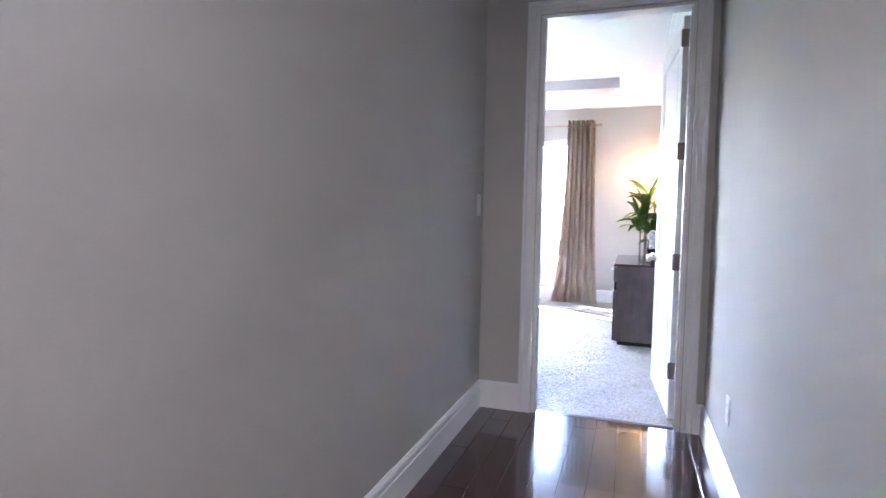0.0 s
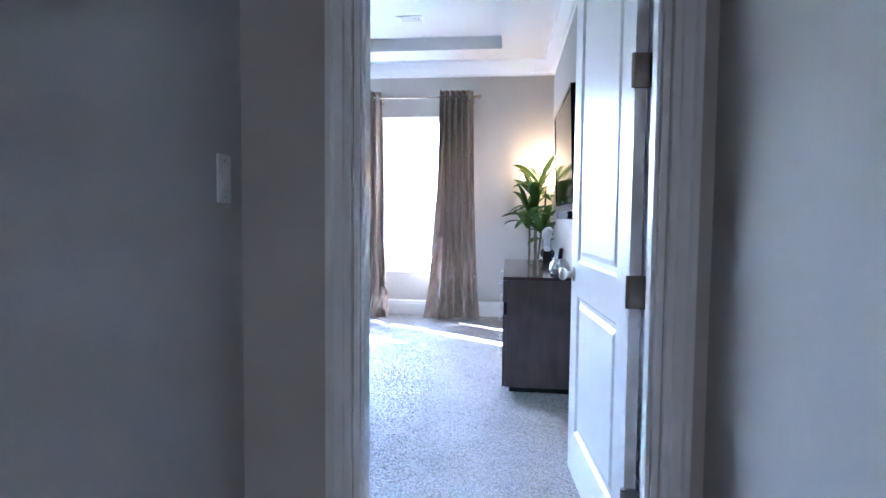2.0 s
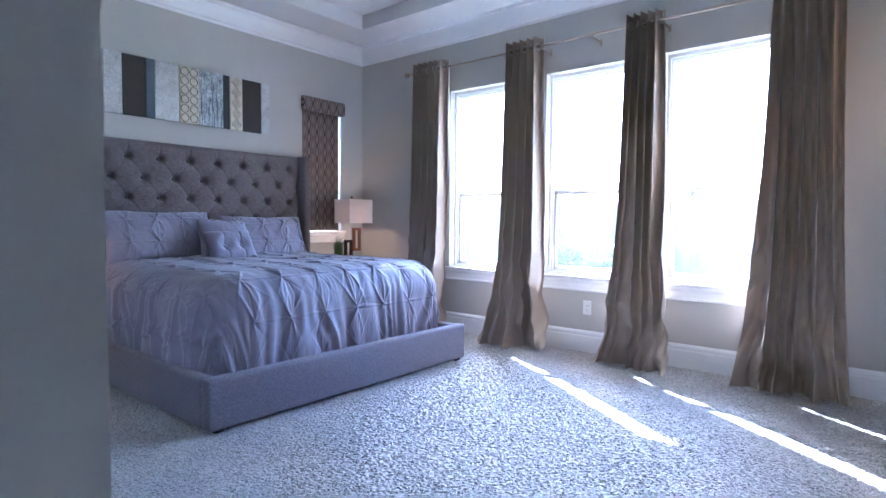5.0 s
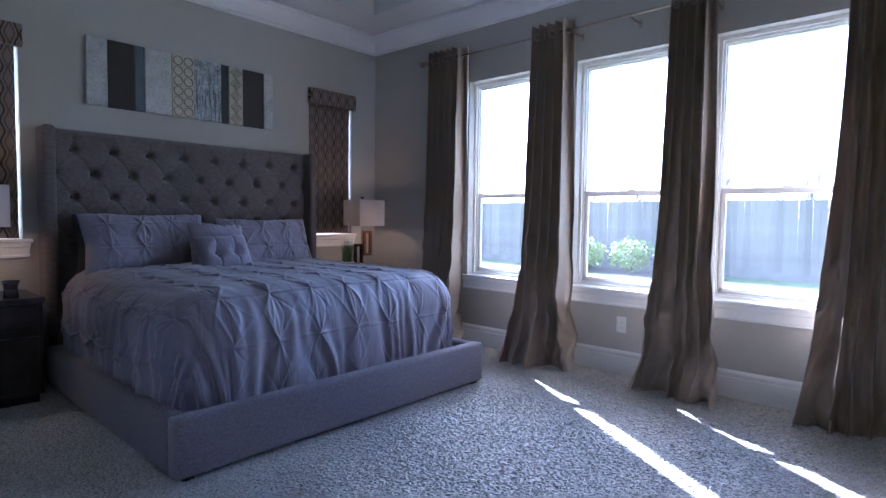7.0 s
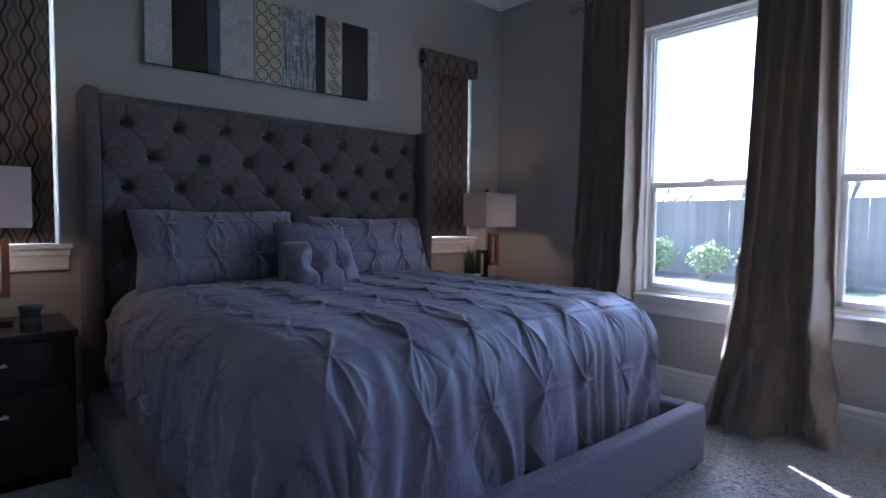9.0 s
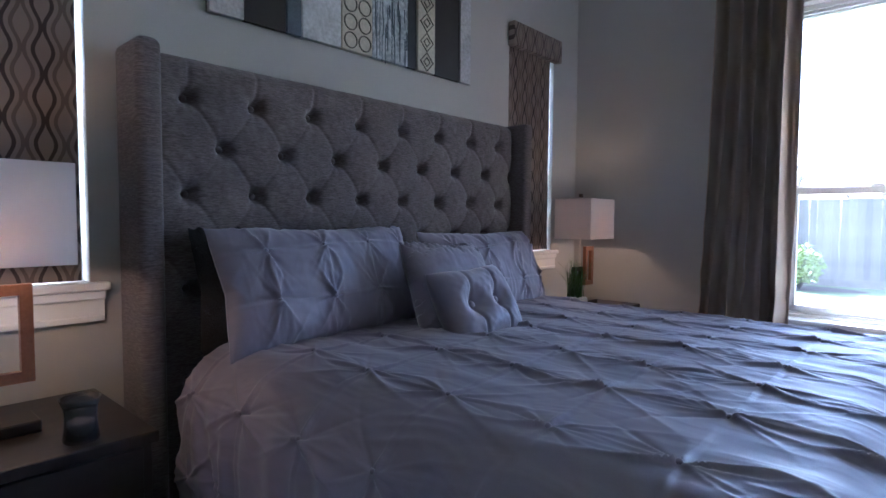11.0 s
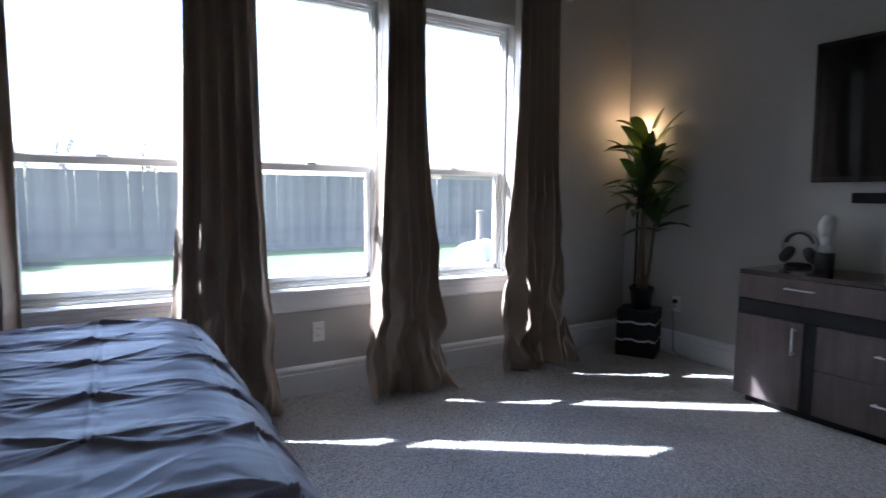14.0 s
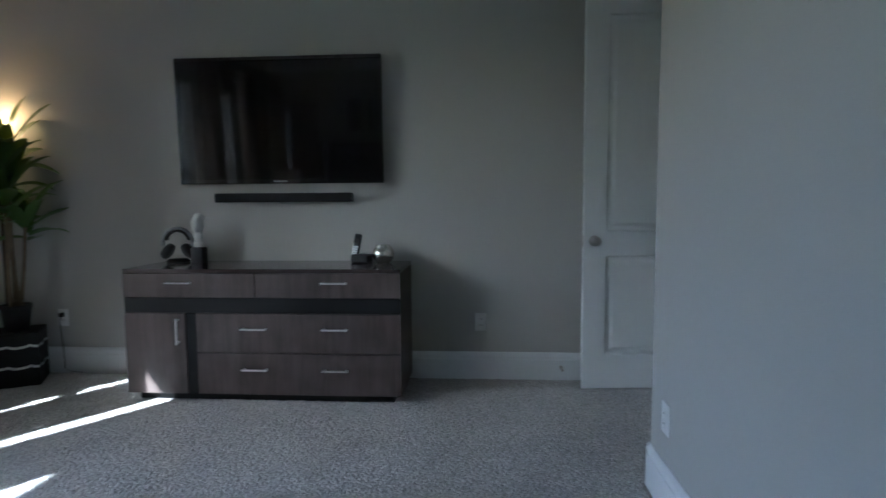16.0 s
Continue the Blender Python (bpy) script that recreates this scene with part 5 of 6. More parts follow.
M_LEAF = material("dracaena_leaf", (0.045, 0.10, 0.025), 0.36, vary=0.4, scale=8, fine=60, bump=0.05, coat=0.1)
nt = M_LEAF.node_tree
tr = nt.nodes.new("ShaderNodeBsdfTranslucent")
tr.inputs["Color"].default_value = (0.18, 0.28, 0.04, 1)
mx = nt.nodes.new("ShaderNodeMixShader")
mx.inputs[0].default_value = 0.25
nt.links.new(nt.nodes["Principled BSDF"].outputs[0], mx.inputs[1])
nt.links.new(tr.outputs[0], mx.inputs[2])
nt.links.new(mx.outputs[0], nt.nodes["Material Output"].inputs["Surface"])
M_CANE = material("cane_bark", (0.16, 0.12, 0.075), 0.8, vary=0.3, scale=30, bump=0.4)
M_SOIL = material("potting_moss", (0.04, 0.03, 0.02), 0.95, vary=0.4, scale=40, bump=0.6)
plant = thing("dracaena", "tall dracaena plant with arching green leaves in a black pot", "plant", (0.525, 8.225, 0.355))
part("pot", lathe([(0.0, 0.0), (0.068, 0.0), (0.085, 0.14), (0.092, 0.145), (0.092, 0.17), (0.084, 0.17), (0.08, 0.15), (0.0, 0.15)], 28), M_BLACK, plant, "black tapered pot", True)
part("soil", lathe([(0.0, 0.150), (0.081, 0.150), (0.07, 0.158), (0.0, 0.162)], 20), M_SOIL, plant)


def leaf_bm(length, width, rise, droop, twist):
    bm = bmesh.new()
    prev = None
    for k in range(12):
        s = k / 11
        w = width * (math.sin(math.pi * min(s * 0.92 + 0.08, 1)) ** 0.75) * (1 - 0.15 * s)
        x = length * (s - 0.12 * droop * s * s)
        z = rise * length * s - droop * length * s ** 2.2
        tw = twist * s
        fold = 0.35 * w
        a = (x, -w * math.cos(tw), z + fold - w * math.sin(tw) * 0.5)
        c = (x, w * math.cos(tw), z + fold + w * math.sin(tw) * 0.5)
        cur = [bm.verts.new(a), bm.verts.new((x, 0, z)), bm.verts.new(c)]
        if prev:
            for i in range(2):
                bm.faces.new((prev[i], prev[i + 1], cur[i + 1], cur[i]))
        prev = cur
    return bm


LEAVES = [mesh_of("leaf", leaf_bm(ln, w, r, d, t), M_LEAF, True) for ln, w, r, d, t in
          ((0.31, 0.047, 1.0, 0.6, 0.4), (0.34, 0.049, 0.6, 0.5, -0.3), (0.28, 0.050, 1.3, 0.55, 0.2), (0.33, 0.047, 0.2, 0.35, 0.5), (0.26, 0.048, 1.5, 0.4, -0.4))]
rng = random.Random(17)
CANES = [((-0.03, 0.0), (-0.07, -0.03), 0.78), ((0.025, 0.02), (0.04, 0.02), 1.12), ((0.0, -0.03), (0.10, -0.04), 0.66), ((0.03, 0.0), (0.0, 0.03), 0.92)]
for (bx, by), (tx, ty), h in CANES:
    bm = bmesh.new()
    rings = []
    for k in range(14):
        s = k / 13
        c = Vector((bx + (tx - bx) * s + 0.008 * math.sin(s * 5 + bx * 90), by + (ty - by) * s, 0.14 + h * s))
        r = 0.013 - 0.004 * s + 0.0012 * (k % 2)
        rings.append([bm.verts.new(c + Vector((r * math.cos(a * math.pi / 4), r * math.sin(a * math.pi / 4), 0))) for a in range(8)])
    for p, q in zip(rings, rings[1:]):
        for a in range(8):
            bm.faces.new((p[a], p[(a + 1) % 8], q[(a + 1) % 8], q[a]))
    bm.faces.new(rings[-1])
    part("cane", bm, M_CANE, plant, "slim brown cane", True)
    for k in range(15):
        o = new("leaf", LEAVES[rng.choice((0, 1, 2, 3) if k < 10 else (2, 4))])
        o.parent = plant
        z = 0.14 + h - 0.24 * (1 - k / 15) + 0.03
        s = rng.uniform(0.85, 1.15)
        o.matrix_local = pose(tx, ty, z, 0, 0, k * 137.5 + rng.uniform(-20, 20)) @ pose(0.006, 0, 0, rng.uniform(-15, 15), rng.uniform(-14, 10), 0) @ Matrix.Diagonal((s, s, s, 1))

torch = thing("floor_lamp", "slim torchiere floor lamp glowing behind the plant", "floor lamp", (0.655, 8.40, 0))
part("base", lathe([(0.0, 0.0), (0.055, 0.0), (0.055, 0.015), (0.03, 0.03), (0.0, 0.035)], 28), M_BRONZE, torch, "", True)
bm = bmesh.new()
bmesh.ops.create_cone(bm, cap_ends=True, segments=12, radius1=0.011, radius2=0.011, depth=1.62, matrix=Matrix.Translation((0, 0, 0.825)))
part("pole", bm, M_BRONZE, torch, "dark metal pole", True)
M_TORCH = glow("frosted_torchiere_glass", (1.0, 0.60, 0.25), 1.1)
part("shade", lathe([(0.015, 1.63), (0.045, 1.645), (0.07, 1.68), (0.085, 1.74), (0.081, 1.74), (0.066, 1.685), (0.045, 1.652), (0.012, 1.638)], 32, False), M_TORCH, torch, "glowing frosted glass bowl", True)
lamp = new("torch_light", bpy.data.lights.new("torch_light", "POINT"))
lamp.data.energy, lamp.data.color, lamp.data.shadow_soft_size = TORCH_W, (1.0, 0.58, 0.26), 0.04
lamp.matrix_world = pose(0.655, 8.40, 1.76)

# ---- plates, vent and fan ----
M_PLATE = material("white_plastic", (0.75, 0.75, 0.74), 0.35, vary=0.02, bump=0.0)


def outlet(at, rz, w=0.075, h=0.12, label="white duplex power outlet plate on the wall", plug=False):
    """A plate facing local -y."""
    t = thing("power_outlet", label, "outlet", at, rz)
    part("plate", boxed(-w / 2, w / 2, -0.007, 0.0, -h / 2, h / 2, bevel=0.003), M_PLATE, t)
    for s in (-1, 1):
        f = part("socket", boxed(-0.017, 0.017, -0.0085, -0.006, s * 0.021 - 0.014, s * 0.021 + 0.014, bevel=0.002), M_PLATE, t)
        for x in (-0.006, 0.006):
            part("slot", boxed(x - 0.0012, x + 0.0012, -0.0088, -0.008, s * 0.021 - 0.004, s * 0.021 + 0.006), M_BLACK, f)
    if plug:
        part("plug", boxed(-0.014, 0.014, -0.035, -0.008, 0.008, 0.036, bevel=0.004), M_BLACK, t, "black plug")
        bm = bmesh.new()
        pts = [Vector((0, -0.03, 0.015)), Vector((0, -0.04, -0.06)), Vector((0.01, -0.035, -0.2)), Vector((0.02, -0.04, -0.36)), Vector((0.08, -0.05, -0.375)), Vector((0.2, -0.06, -0.376))]
        fine = [pts[min(int(k / 4), 4)].lerp(pts[min(int(k / 4) + 1, 5)], (k % 4) / 4) for k in range(21)]
        rings = [[bm.verts.new(p + Vector((0.003 * math.cos(a * math.pi / 3), 0.003 * math.sin(a * math.pi / 3), 0.001 * a))) for a in range(6)] for p in fine]
        for p, q in zip(rings, rings[1:]):
            for a in range(6):
                bm.faces.new((p[a], p[(a + 1) % 6], q[(a + 1) % 6], q[a]))
        part("cord", bm, M_BLACK, t, "black power cord")
    return t


outlet((-1.925, NORTH, 0.381), 0)
outlet((EAST, 5.15, 0.387), -90)
outlet((EAST, 8.07, 0.395), -90, plug=True)
outlet((-0.83, SOUTH, 0.36), 180)
outlet((HALL_E, 2.63, 0.40), -90)


def switch(at, rz, gangs, label):
    t = thing("light_switch", label, "light switch", at, rz)
    w = 0.07 + 0.062 * (gangs - 1)
    part("plate", boxed(-w / 2, w / 2, -0.007, 0.0, -0.066, 0.066, bevel=0.003), M_PLATE, t)
    for g in range(gangs):
        x = (g - (gangs - 1) / 2) * 0.062
        part("rocker", boxed(x - 0.017, x + 0.017, -0.011, -0.006, -0.034, 0.034, bevel=0.003), M_PLATE, t)
        for z in (-0.05, 0.05):
            part("screw", boxed(x - 0.003, x + 0.003, -0.0078, -0.0068, z - 0.003, z + 0.003), M_SILVERPL, t)
    part("slider", boxed(-0.035 + 0.062 * (gangs - 1), -0.027 + 0.062 * (gangs - 1), -0.013, -0.008, -0.004, 0.012), M_PLATE, t)
    return t


switch((CORNER, 3.94, 1.29), 90, 2, "white two-gang switch plate with dimmer")
switch((HALL_W, 3.32, 1.29), 90, 1, "white single rocker light switch plate")

vent = thing("ceiling_vent", "small white slatted air vent in the ceiling", "air vent", (-0.775, 7.50, TRAY), 0)
bm = bmesh.new()
for q in ((-0.13, 0.13, -0.08, -0.06), (-0.13, 0.13, 0.06, 0.08), (-0.13, -0.11, -0.06, 0.06), (0.11, 0.13, -0.06, 0.06)):
    box(bm, *q, -0.012, 0.0)
part("frame", bm, M_TRIM, vent)
# No real opening: a black sheet gives the duct's shade behind the slats.
part("backing", boxed(-0.11, 0.11, -0.06, 0.06, -0.003, 0.0), M_BLACK, vent, "black sheet standing in for the shaded duct")
for k in range(8):
    part("slat", boxed(-0.002, 0.002, -0.06, 0.06, -0.011, 0.011), M_TRIM, vent, "", False, pose(-0.096 + 0.0275 * k, 0, -0.009, 0, 35, 0))

M_FANBLADE = wood_material("dark_cherry_blade", (0.05, 0.022, 0.018), (0.11, 0.05, 0.04), 0, 0.35)
M_FROST = material("frosted_glass", (0.8, 0.78, 0.72), 0.4, vary=0.02, bump=0.0)
fan = thing("ceiling_fan", "five-blade ceiling fan with dark wooden blades and glass lights", "ceiling fan", (-2.03, 6.55, 2.68))
part("canopy", lathe([(0.02, 0.42), (0.05, 0.43), (0.07, 0.47), (0.075, 0.51), (0.0, 0.51)], 24), M_NICKEL, fan, "", True)
part("downrod", lathe([(0.012, 0.14), (0.012, 0.44)], 12), M_NICKEL, fan, "", True)
part("motor", lathe([(0.0, -0.02), (0.06, -0.02), (0.1, 0.0), (0.12, 0.05), (0.11, 0.1), (0.05, 0.14), (0.0, 0.15)], 28), M_NICKEL, fan, "brushed nickel motor housing", True)
for k in range(5):
    ang = 80.5 + 72 * k
    bm = bmesh.new()
    outline = [(0.19, -0.045), (0.30, -0.058), (0.55, -0.068), (0.68, -0.066), (0.72, -0.045), (0.73, 0.0), (0.72, 0.045), (0.68, 0.066), (0.55, 0.068), (0.30, 0.058), (0.19, 0.045)]
    lo = [bm.verts.new((x, y, -0.004)) for x, y in outline]
    hi = [bm.verts.new((x, y, 0.004)) for x, y in outline]
    bm.faces.new(lo[::-1])
    bm.faces.new(hi)
    for i in range(len(outline)):
        j = (i + 1) % len(outline)
        bm.faces.new((lo[i], lo[j], hi[j], hi[i]))
    bl = part("blade", bm, M_FANBLADE, fan, "dark cherry wood blade", False, pose(0, 0, 0.03, 0, 0, ang) @ pose(0, 0, 0, 11, 0, 0))
    bm = bmesh.new()
    box(bm, 0.09, 0.24, -0.016, 0.016, -0.012, -0.004, bevel=0.003)
    part("blade_arm", bm, M_NICKEL, bl)
part("light_fitter", lathe([(0.0, -0.07), (0.05, -0.065), (0.055, -0.02), (0.0, -0.02)], 20), M_NICKEL, fan, "", True)
for k in range(3):
    a = 2.094 * k + 0.4
    part("light_shade", lathe([(0.02, 0.0), (0.045, -0.03), (0.062, -0.085), (0.058, -0.085), (0.04, -0.03), (0.016, -0.004)], 20, False), M_FROST, fan, "frosted glass light shade", True, pose(0.075 * math.cos(a), 0.075 * math.sin(a), -0.055, 0, 0, math.degrees(a)) @ pose(0, 0, 0, 0, -35, 0))


# ---- outside ----
M_PICKET = material("weathered_cedar", (0.165, 0.135, 0.108), 0.85, vary=0.3, scale=3, fine=60, bump=0.4, dist=0.004)
nt = M_PICKET.node_tree
info = nt.nodes.new("ShaderNodeObjectInfo")
mr = nt.nodes.new("ShaderNodeMapRange")
mr.inputs["To Min"].default_value, mr.inputs["To Max"].default_value = 0.85, 1.15
nt.links.new(info.outputs["Random"], mr.inputs["Value"])
vm = nt.nodes.new("ShaderNodeVectorMath")
vm.operation = "SCALE"
bsdf = nt.nodes["Principled BSDF"]
src = bsdf.inputs["Base Color"].links[0].from_socket
nt.links.new(src, vm.inputs[0])
nt.links.new(mr.outputs[0], vm.inputs["Scale"])
nt.links.new(vm.outputs[0], bsdf.inputs["Base Color"])
FENCE_Y, GROUND = 19.5, -0.2
fence = thing("fence", "tall weathered grey-brown wooden picket fence behind the lawn", "fence", (-4, FENCE_Y, GROUND))
rails = bmesh.new()
for z in (0.35, 1.0, 1.6):
    box(rails, -20, 20, 0.02, 0.06, z, z + 0.09)
part("rails", rails, M_PICKET, fence)
part("kickboard", boxed(-20, 20, -0.03, -0.004, 0.0, 0.16), M_PICKET, fence, "low board along the fence foot")
for k in range(17):
    part("post", boxed(-0.05, 0.05, 0.06, 0.15, 0.0, 1.85), M_PICKET, fence, "", False, pose(-20 + 2.5 * k, 0, 0))
picket = mesh_of("picket", boxed(-0.0702, 0.0702, 0.0, 0.018, 0.0, 1.88, bevel=0.004, seg=1), M_PICKET)
rng = random.Random(3)
for k in range(284):
    o = new("picket", picket)
    o.parent = fence
    o.matrix_local = pose(-19.9 + 0.1405 * k, rng.uniform(-0.004, 0.004), rng.uniform(0.0, 0.012), 0, rng.uniform(-0.25, 0.25), rng.uniform(-1.5, 1.5))

M_SHRUB = material("shrub_leaves", (0.19, 0.225, 0.05), 0.6, vary=0.45, scale=6, bump=0.0)
M_BARK = material("grey_bark", (0.12, 0.10, 0.085), 0.9, vary=0.3, scale=10, bump=0.4)


def shrub(x, y, r, h, seed):
    t = thing("shrub", "rounded green leafy shrub in front of the fence", "shrub", (x, y, GROUND), group="shrubs along the fence")
    rg = random.Random(seed)
    bm = bmesh.new()
    for i in range(14):
        a, s = rg.uniform(0, 6.283), rg.uniform(0.3, 0.8)
        tip = Vector((r * s * math.cos(a), r * s * math.sin(a), h * rg.uniform(0.5, 0.9)))
        side = Vector((0.012, 0.0, 0.0))
        q = [bm.verts.new(v) for v in (-side, side, tip + side * 0.3, tip - side * 0.3)]
        bm.faces.new(q)
        side = Vector((0.0, 0.012, 0.0))
        q = [bm.verts.new(v) for v in (-side, side, tip + side * 0.3, tip - side * 0.3)]
        bm.faces.new(q)
    part("branches", bm, M_BARK, t)
    bm = bmesh.new()
    for i in range(1500):
        d = Vector((rg.gauss(0, 1), rg.gauss(0, 1), rg.gauss(0, 1))).normalized()
        k = rg.uniform(0.55, 1.0) * (0.85 + 0.3 * noise.noise(d * 2.3 + Vector((seed, 0, 0))))
        c = Vector((d.x * r * k, d.y * r * k, h * 0.52 + d.z * h * 0.5 * k))
        if c.z < 0.02:
            continue
        e1 = Vector((rg.gauss(0, 1), rg.gauss(0, 1), rg.gauss(0, 1))).normalized() * rg.uniform(0.03, 0.055)
        e2 = e1.orthogonal().normalized() * rg.uniform(0.015, 0.028)
        bm.faces.new([bm.verts.new(v) for v in (c - e1, c + e2, c + e1, c - e2)])
    tagged(part("leaves", bm, M_SHRUB, t), kind="stuff")


for x, y, r, h, sd in ((-4.95, 18.3, 0.52, 1.0, 1), (-6.1, 18.4, 0.62, 0.95, 2), (-7.2, 18.3, 0.55, 0.9, 3), (-8.6, 18.5, 0.6, 1.0, 4)):
    shrub(x, y, r, h, sd)
M_MULCH = material("dark_mulch", (0.06, 0.045, 0.035), 0.95, vary=0.4, scale=8, fine=40, bump=0.8, dist=0.02)
bm = bmesh.new()
n = 40
vs = [bm.verts.new((-6.8 + 3.0 * math.cos(2 * math.pi * k / n), 18.55 + 0.75 * math.sin(2 * math.pi * k / n) * (1 + 0.1 * math.sin(5 * k)), GROUND + 0.012)) for k in range(n)]
bm.faces.new(vs)
structure("ground_bed", bm, M_MULCH, "dark mulch bed under the shrubs", "flower bed")


def bare_tree(x, y, height, seed):
    t = thing("bare_tree", "leafless grey tree beyond the fence", "tree", (x, y, GROUND), group="bare trees")
    rg = random.Random(seed)
    limbs = []

    def grow(bm, p, d, ln, r, depth):
        q = p + d * ln
        a = d.orthogonal().normalized()
        b2 = d.cross(a)
        lo = [bm.verts.new(p + (a * math.cos(k * 1.2566) + b2 * math.sin(k * 1.2566)) * r) for k in range(5)]
        hi = [bm.verts.new(q + (a * math.cos(k * 1.2566) + b2 * math.sin(k * 1.2566)) * r * 0.65) for k in range(5)]
        for k in range(5):
            bm.faces.new((lo[k], lo[(k + 1) % 5], hi[(k + 1) % 5], hi[k]))
        if depth:
            for k in range(rg.choice((2, 3, 3))):
                nd = (d + Vector((rg.gauss(0, 0.5), rg.gauss(0, 0.5), rg.uniform(0, 0.35)))).normalized()
                grow(bm, p.lerp(q, rg.uniform(0.6, 1.0)), nd, ln * rg.uniform(0.6, 0.85), r * 0.6, depth - 1)

    bm = bmesh.new()
    grow(bm, Vector((0, 0, 0)), Vector((0, 0, 1)), height * 0.34, height * 0.022, 0)
    part("trunk", bm, M_BARK, t)
    bm = bmesh.new()
    for k in range(4):
        grow(bm, Vector((0, 0, height * (0.26 + 0.025 * k))), Vector((rg.gauss(0, 0.5), rg.gauss(0, 0.4), 1)).normalized(), height * 0.22, height * 0.012, 4)
    tagged(part("limbs", bm, M_BARK, t), kind="stuff")


for x, y, h, sd in ((-7.3, 30, 5.2, 11), (-4.9, 34, 5.0, 12), (-12.5, 33, 4.6, 13), (-1.5, 36, 5.0, 14), (-18, 38, 6, 15)):
    bare_tree(x, y, h, sd)
pole = thing("utility_pole", "thin wooden utility pole beyond the fence", "pole", (-8.4, 31, GROUND))
part("post", lathe([(0.0, 0.0), (0.07, 0.0), (0.05, 6.9), (0.0, 6.9)], 10), M_BARK, pole)
part("transformer", lathe([(0.0, 4.9), (0.1, 4.9), (0.1, 5.3), (0.0, 5.3)], 12), material("grey_painted_steel", (0.4, 0.41, 0.42), 0.5), pole)

M_COVER = material("pale_grey_enamel", (0.55, 0.57, 0.6), 0.5, vary=0.06, bump=0.05)
grill = thing("barrel_grill", "pale grey barrel smoker grill with chimney on the lawn", "barbecue grill", (2.25, 13.0, GROUND), 40)
bm = bmesh.new()
bmesh.ops.create_cone(bm, cap_ends=True, segments=32, radius1=0.27, radius2=0.27, depth=1.0, matrix=Matrix.Translation((0, 0, 0.40)) @ Matrix.Rotation(math.pi / 2, 4, "Y"))
part("barrel", bm, M_COVER, grill)
part("chimney", lathe([(0.055, 0.55), (0.055, 1.12), (0.07, 1.13), (0.07, 1.16), (0.0, 1.17)], 16), material("rusty_pipe", (0.2, 0.16, 0.13), 0.7, 0.4), grill, "dark metal chimney pipe", False, pose(0.15, 0, 0))
for x in (-0.45, 0.45):
    for y in (-0.2, 0.2):
        part("leg", boxed(x - 0.02, x + 0.02, y - 0.02, y + 0.02, 0.0, 0.25), M_COVER, grill)
part("shelf", boxed(-0.45, 0.45, -0.5, -0.265, 0.36, 0.39), material("grill_shelf_wood", (0.3, 0.2, 0.12), 0.7), grill, "wooden front shelf")

M_ROOF = material("far_shingles", (0.22, 0.20, 0.19), 0.9, vary=0.3, scale=4, bump=0.2)
M_BRICK = material("far_brick", (0.36, 0.28, 0.23), 0.9, vary=0.2, scale=4, bump=0.2)
house = thing("house", "neighbouring brick house with grey shingle roof", "house", (19.0, 38, GROUND))
part("wall", boxed(-5, 5, -4, 4, 0, 2.7), M_BRICK, house)
bm = bmesh.new()
a = [bm.verts.new(v) for v in ((-5.4, -4.4, 2.7), (5.4, -4.4, 2.7), (5.4, 4.4, 2.7), (-5.4, 4.4, 2.7), (-2.2, 0, 5.2), (2.2, 0, 5.2))]
for q in ((0, 1, 5, 4), (1, 2, 5), (2, 3, 4, 5), (3, 0, 4), (3, 2, 1, 0)):
    bm.faces.new([a[i] for i in q])
part("roof", bm, M_ROOF, house, "grey hipped shingle roof")
for x in (-3, 0, 3):
    w = part("window", boxed(x - 0.5, x + 0.5, -4.05, -3.98, 0.9, 2.2), M_VINYL, house)
    part("pane", boxed(x - 0.42, x + 0.42, -4.06, -4.04, 0.98, 2.12), M_BLACKGLOSS, w)

# ---- unseen hallway lamps behind the camera: one inferred warm lamp, one added cool fill ----
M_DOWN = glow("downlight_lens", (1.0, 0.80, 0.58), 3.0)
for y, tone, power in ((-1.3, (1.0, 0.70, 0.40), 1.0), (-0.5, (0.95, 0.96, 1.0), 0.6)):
    dl = thing("unseen_downlight", "unseen round ceiling light added to brighten the hallway", "ceiling light", (0.1, y, 2.75))
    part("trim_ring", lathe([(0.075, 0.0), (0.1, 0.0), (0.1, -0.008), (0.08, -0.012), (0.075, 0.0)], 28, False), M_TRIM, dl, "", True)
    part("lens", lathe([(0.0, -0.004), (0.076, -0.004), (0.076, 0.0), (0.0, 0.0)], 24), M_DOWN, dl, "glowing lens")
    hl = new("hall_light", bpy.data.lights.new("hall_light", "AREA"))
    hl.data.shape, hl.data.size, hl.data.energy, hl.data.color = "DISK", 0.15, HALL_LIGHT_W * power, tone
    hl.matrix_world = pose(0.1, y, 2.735)

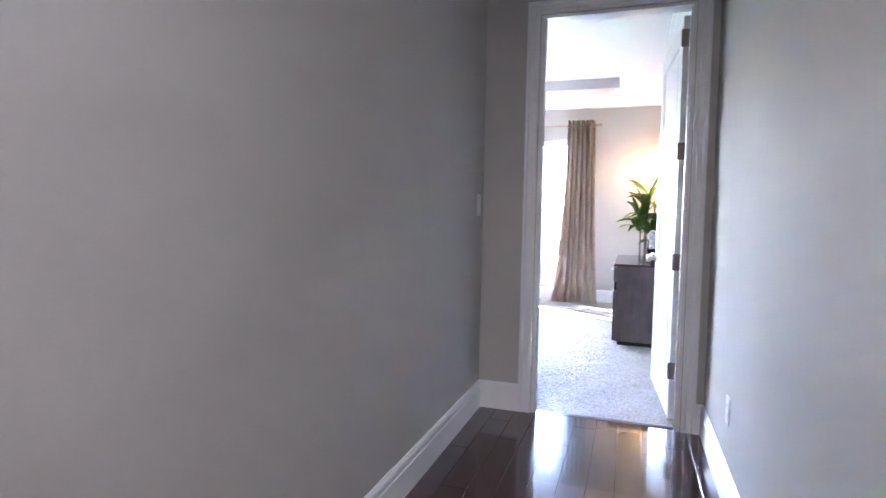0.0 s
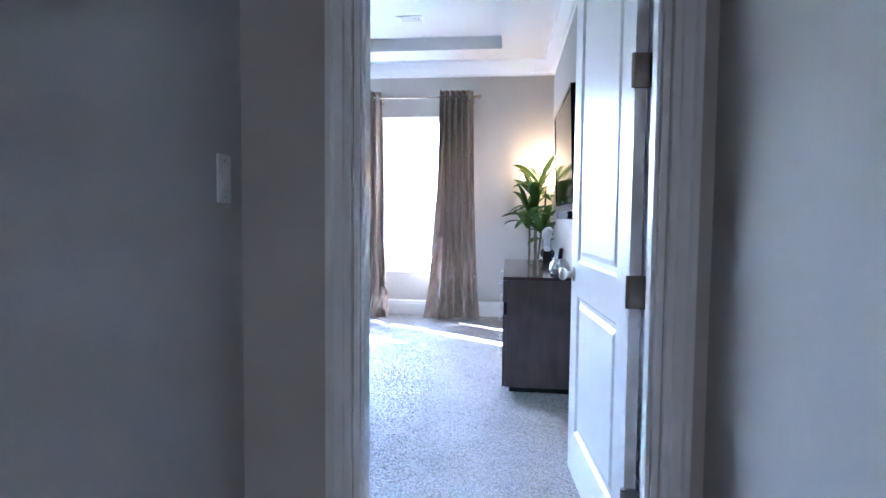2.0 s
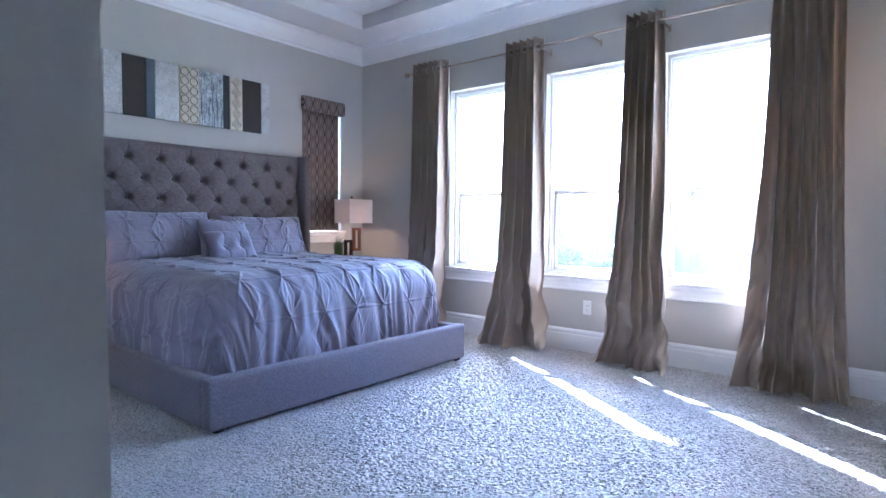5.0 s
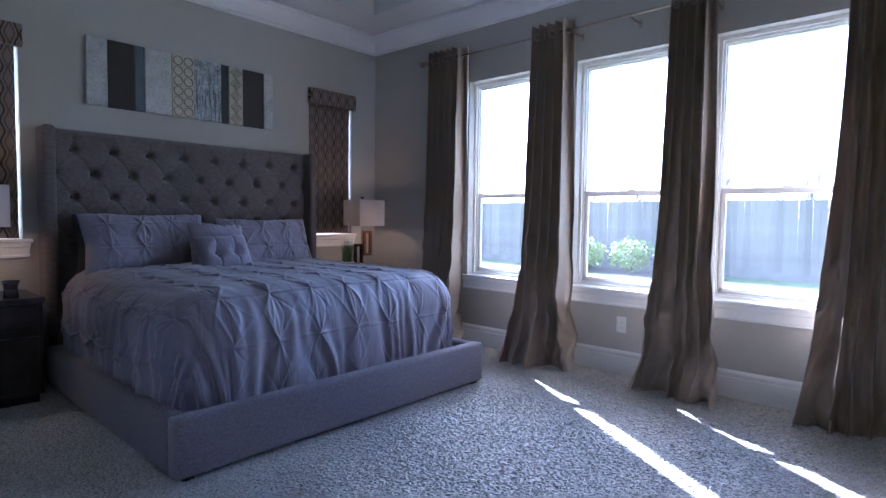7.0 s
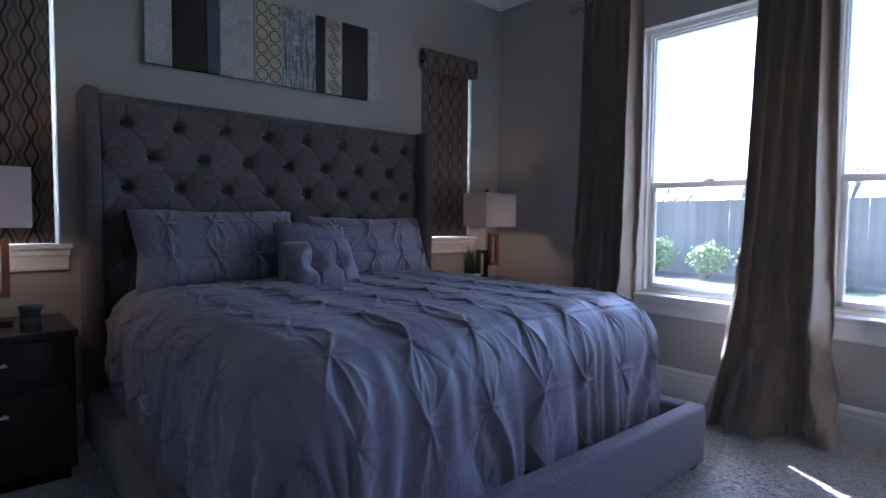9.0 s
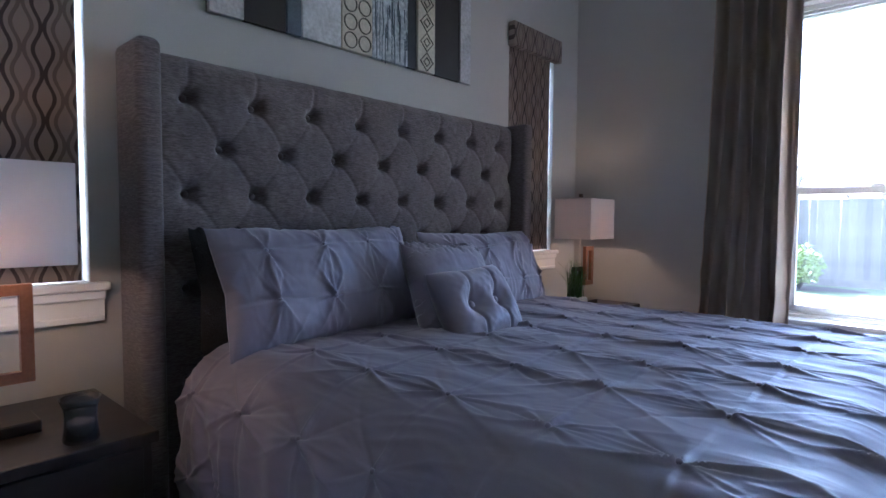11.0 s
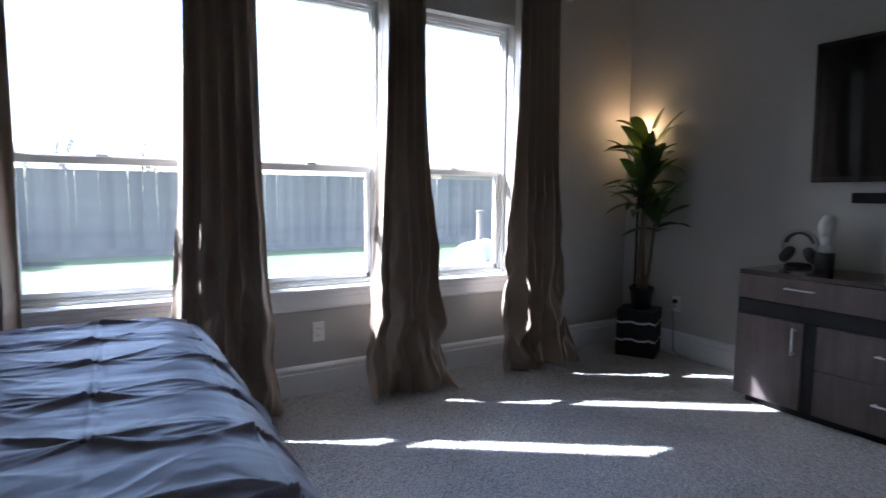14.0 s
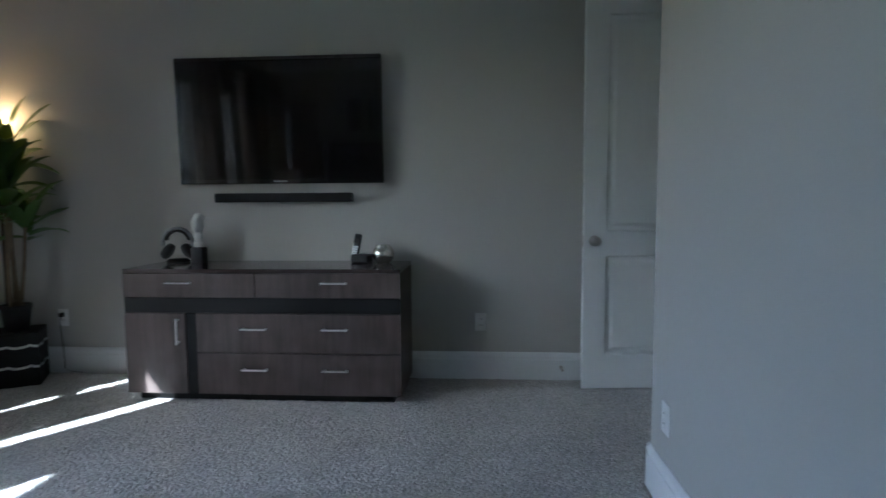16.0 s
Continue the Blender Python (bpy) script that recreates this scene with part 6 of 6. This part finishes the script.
# ---- hallway planks ----
M_PLANK = wood_material("dark_walnut_plank", (0.022, 0.009, 0.008), (0.062, 0.028, 0.024), 1, 0.16, 0.5)
hall_floor = bpy.data.objects["floor_hall"]
rng = random.Random(8)
lengths = (0.9, 1.2, 1.5)
plank_me = {ln: mesh_of("plank", boxed(-0.0615, 0.0615, 0.0, ln - 0.002, 0.0, 0.0125, bevel=0.0016, seg=1), M_PLANK) for ln in lengths}
for k in range(11):
    x = HALL_W + 0.0602 + 0.124 * k
    if x > HALL_E - 0.02:
        break
    y = HALL_S - rng.uniform(0.0, 0.6)
    while y < DOOR_S - 0.02:
        room = DOOR_S + 0.016 - y
        fit_ln = [ln for ln in lengths if ln <= room + 1e-6]
        if not fit_ln:
            o = new("plank", mesh_of("plank", boxed(-0.0615, 0.0615, 0.0, room, 0.0, 0.0125, bevel=0.0016, seg=1), M_PLANK))
            ln = room
        else:
            ln = rng.choice(fit_ln)
            o = new("plank", plank_me[ln])
        o.parent = hall_floor
        o.matrix_local = pose(x, y, -0.0125 + rng.uniform(0, 0.0004))
        y += ln

# ---- carpet pile ----
def carpet_tufts():
    x0, x1, y0, y1, step = WEST + 0.02, EAST - 0.02, DOOR_S + 0.06, NORTH - 0.02, 0.0078
    xs, ys = np.arange(x0, x1, step), np.arange(y0, y1, step)
    rg = np.random.RandomState(4)
    X, Y = np.meshgrid(xs, ys, indexing="ij")
    X = X + rg.uniform(-0.0033, 0.0033, X.shape)
    Y = Y + rg.uniform(-0.0033, 0.0033, Y.shape)
    Z = 0.001 + rg.rand(*X.shape) ** 1.2 * 0.0068
    Z = np.where((X < CORNER + 0.03) & (Y < SOUTH + 0.03), -0.004, Z)
    Z = np.where((Y < DOOR_N + 0.02) & ((X < DL + 0.02) | (X > DR - 0.02)), -0.004, Z)
    return np.stack([X, Y, Z], -1)


M_PILE = bpy.data.materials.new("carpet_pile")
M_PILE.use_nodes = True
nt = M_PILE.node_tree
pb = nt.nodes["Principled BSDF"]
pb.inputs["Roughness"].default_value = 0.5
pb.inputs["Sheen Weight"].default_value = 0.35
pb.inputs["Specular IOR Level"].default_value = 1.0
tc = nt.nodes.new("ShaderNodeTexCoord")
vo = nt.nodes.new("ShaderNodeTexVoronoi")
vo.inputs["Scale"].default_value = 270
n1 = nt.nodes.new("ShaderNodeTexNoise")
n1.inputs["Scale"].default_value, n1.inputs["Detail"].default_value = 110, 3
n2 = nt.nodes.new("ShaderNodeTexNoise")
n2.inputs["Scale"].default_value = 2.2
for nd in (vo, n1, n2):
    nt.links.new(tc.outputs["Object"], nd.inputs["Vector"])
sepc = nt.nodes.new("ShaderNodeSeparateColor")
nt.links.new(vo.outputs["Color"], sepc.inputs[0])
m1 = nt.nodes.new("ShaderNodeMath")
m1.operation = "MULTIPLY_ADD"
m1.inputs[1].default_value = 0.55
nt.links.new(sepc.outputs[0], m1.inputs[0])
m2 = nt.nodes.new("ShaderNodeMath")
m2.operation = "MULTIPLY_ADD"
m2.inputs[1].default_value, m2.inputs[2].default_value = 0.55, -0.12
nt.links.new(n1.outputs["Fac"], m2.inputs[0])
nt.links.new(m2.outputs[0], m1.inputs[2])
m3 = nt.nodes.new("ShaderNodeMath")
m3.operation = "MULTIPLY_ADD"
m3.inputs[1].default_value, m3.inputs[2].default_value = 0.25, -0.12
nt.links.new(n2.outputs["Fac"], m3.inputs[0])
m4 = nt.nodes.new("ShaderNodeMath")
m4.operation = "ADD"
nt.links.new(m1.outputs[0], m4.inputs[0])
nt.links.new(m3.outputs[0], m4.inputs[1])
rp = nt.nodes.new("ShaderNodeValToRGB")
rp.color_ramp.elements[0].position, rp.color_ramp.elements[0].color = 0.14, (0.100, 0.090, 0.082, 1)
rp.color_ramp.elements[1].position, rp.color_ramp.elements[1].color = 0.72, (0.56, 0.53, 0.50, 1)
nt.links.new(m4.outputs[0], rp.inputs[0])
nt.links.new(rp.outputs[0], pb.inputs["Base Color"])
pile = grid_mesh("carpet_pile", carpet_tufts(), M_PILE, bpy.data.objects["floor"], "speckled grey beige cut pile", smooth=False)
tagged(pile, kind="stuff")
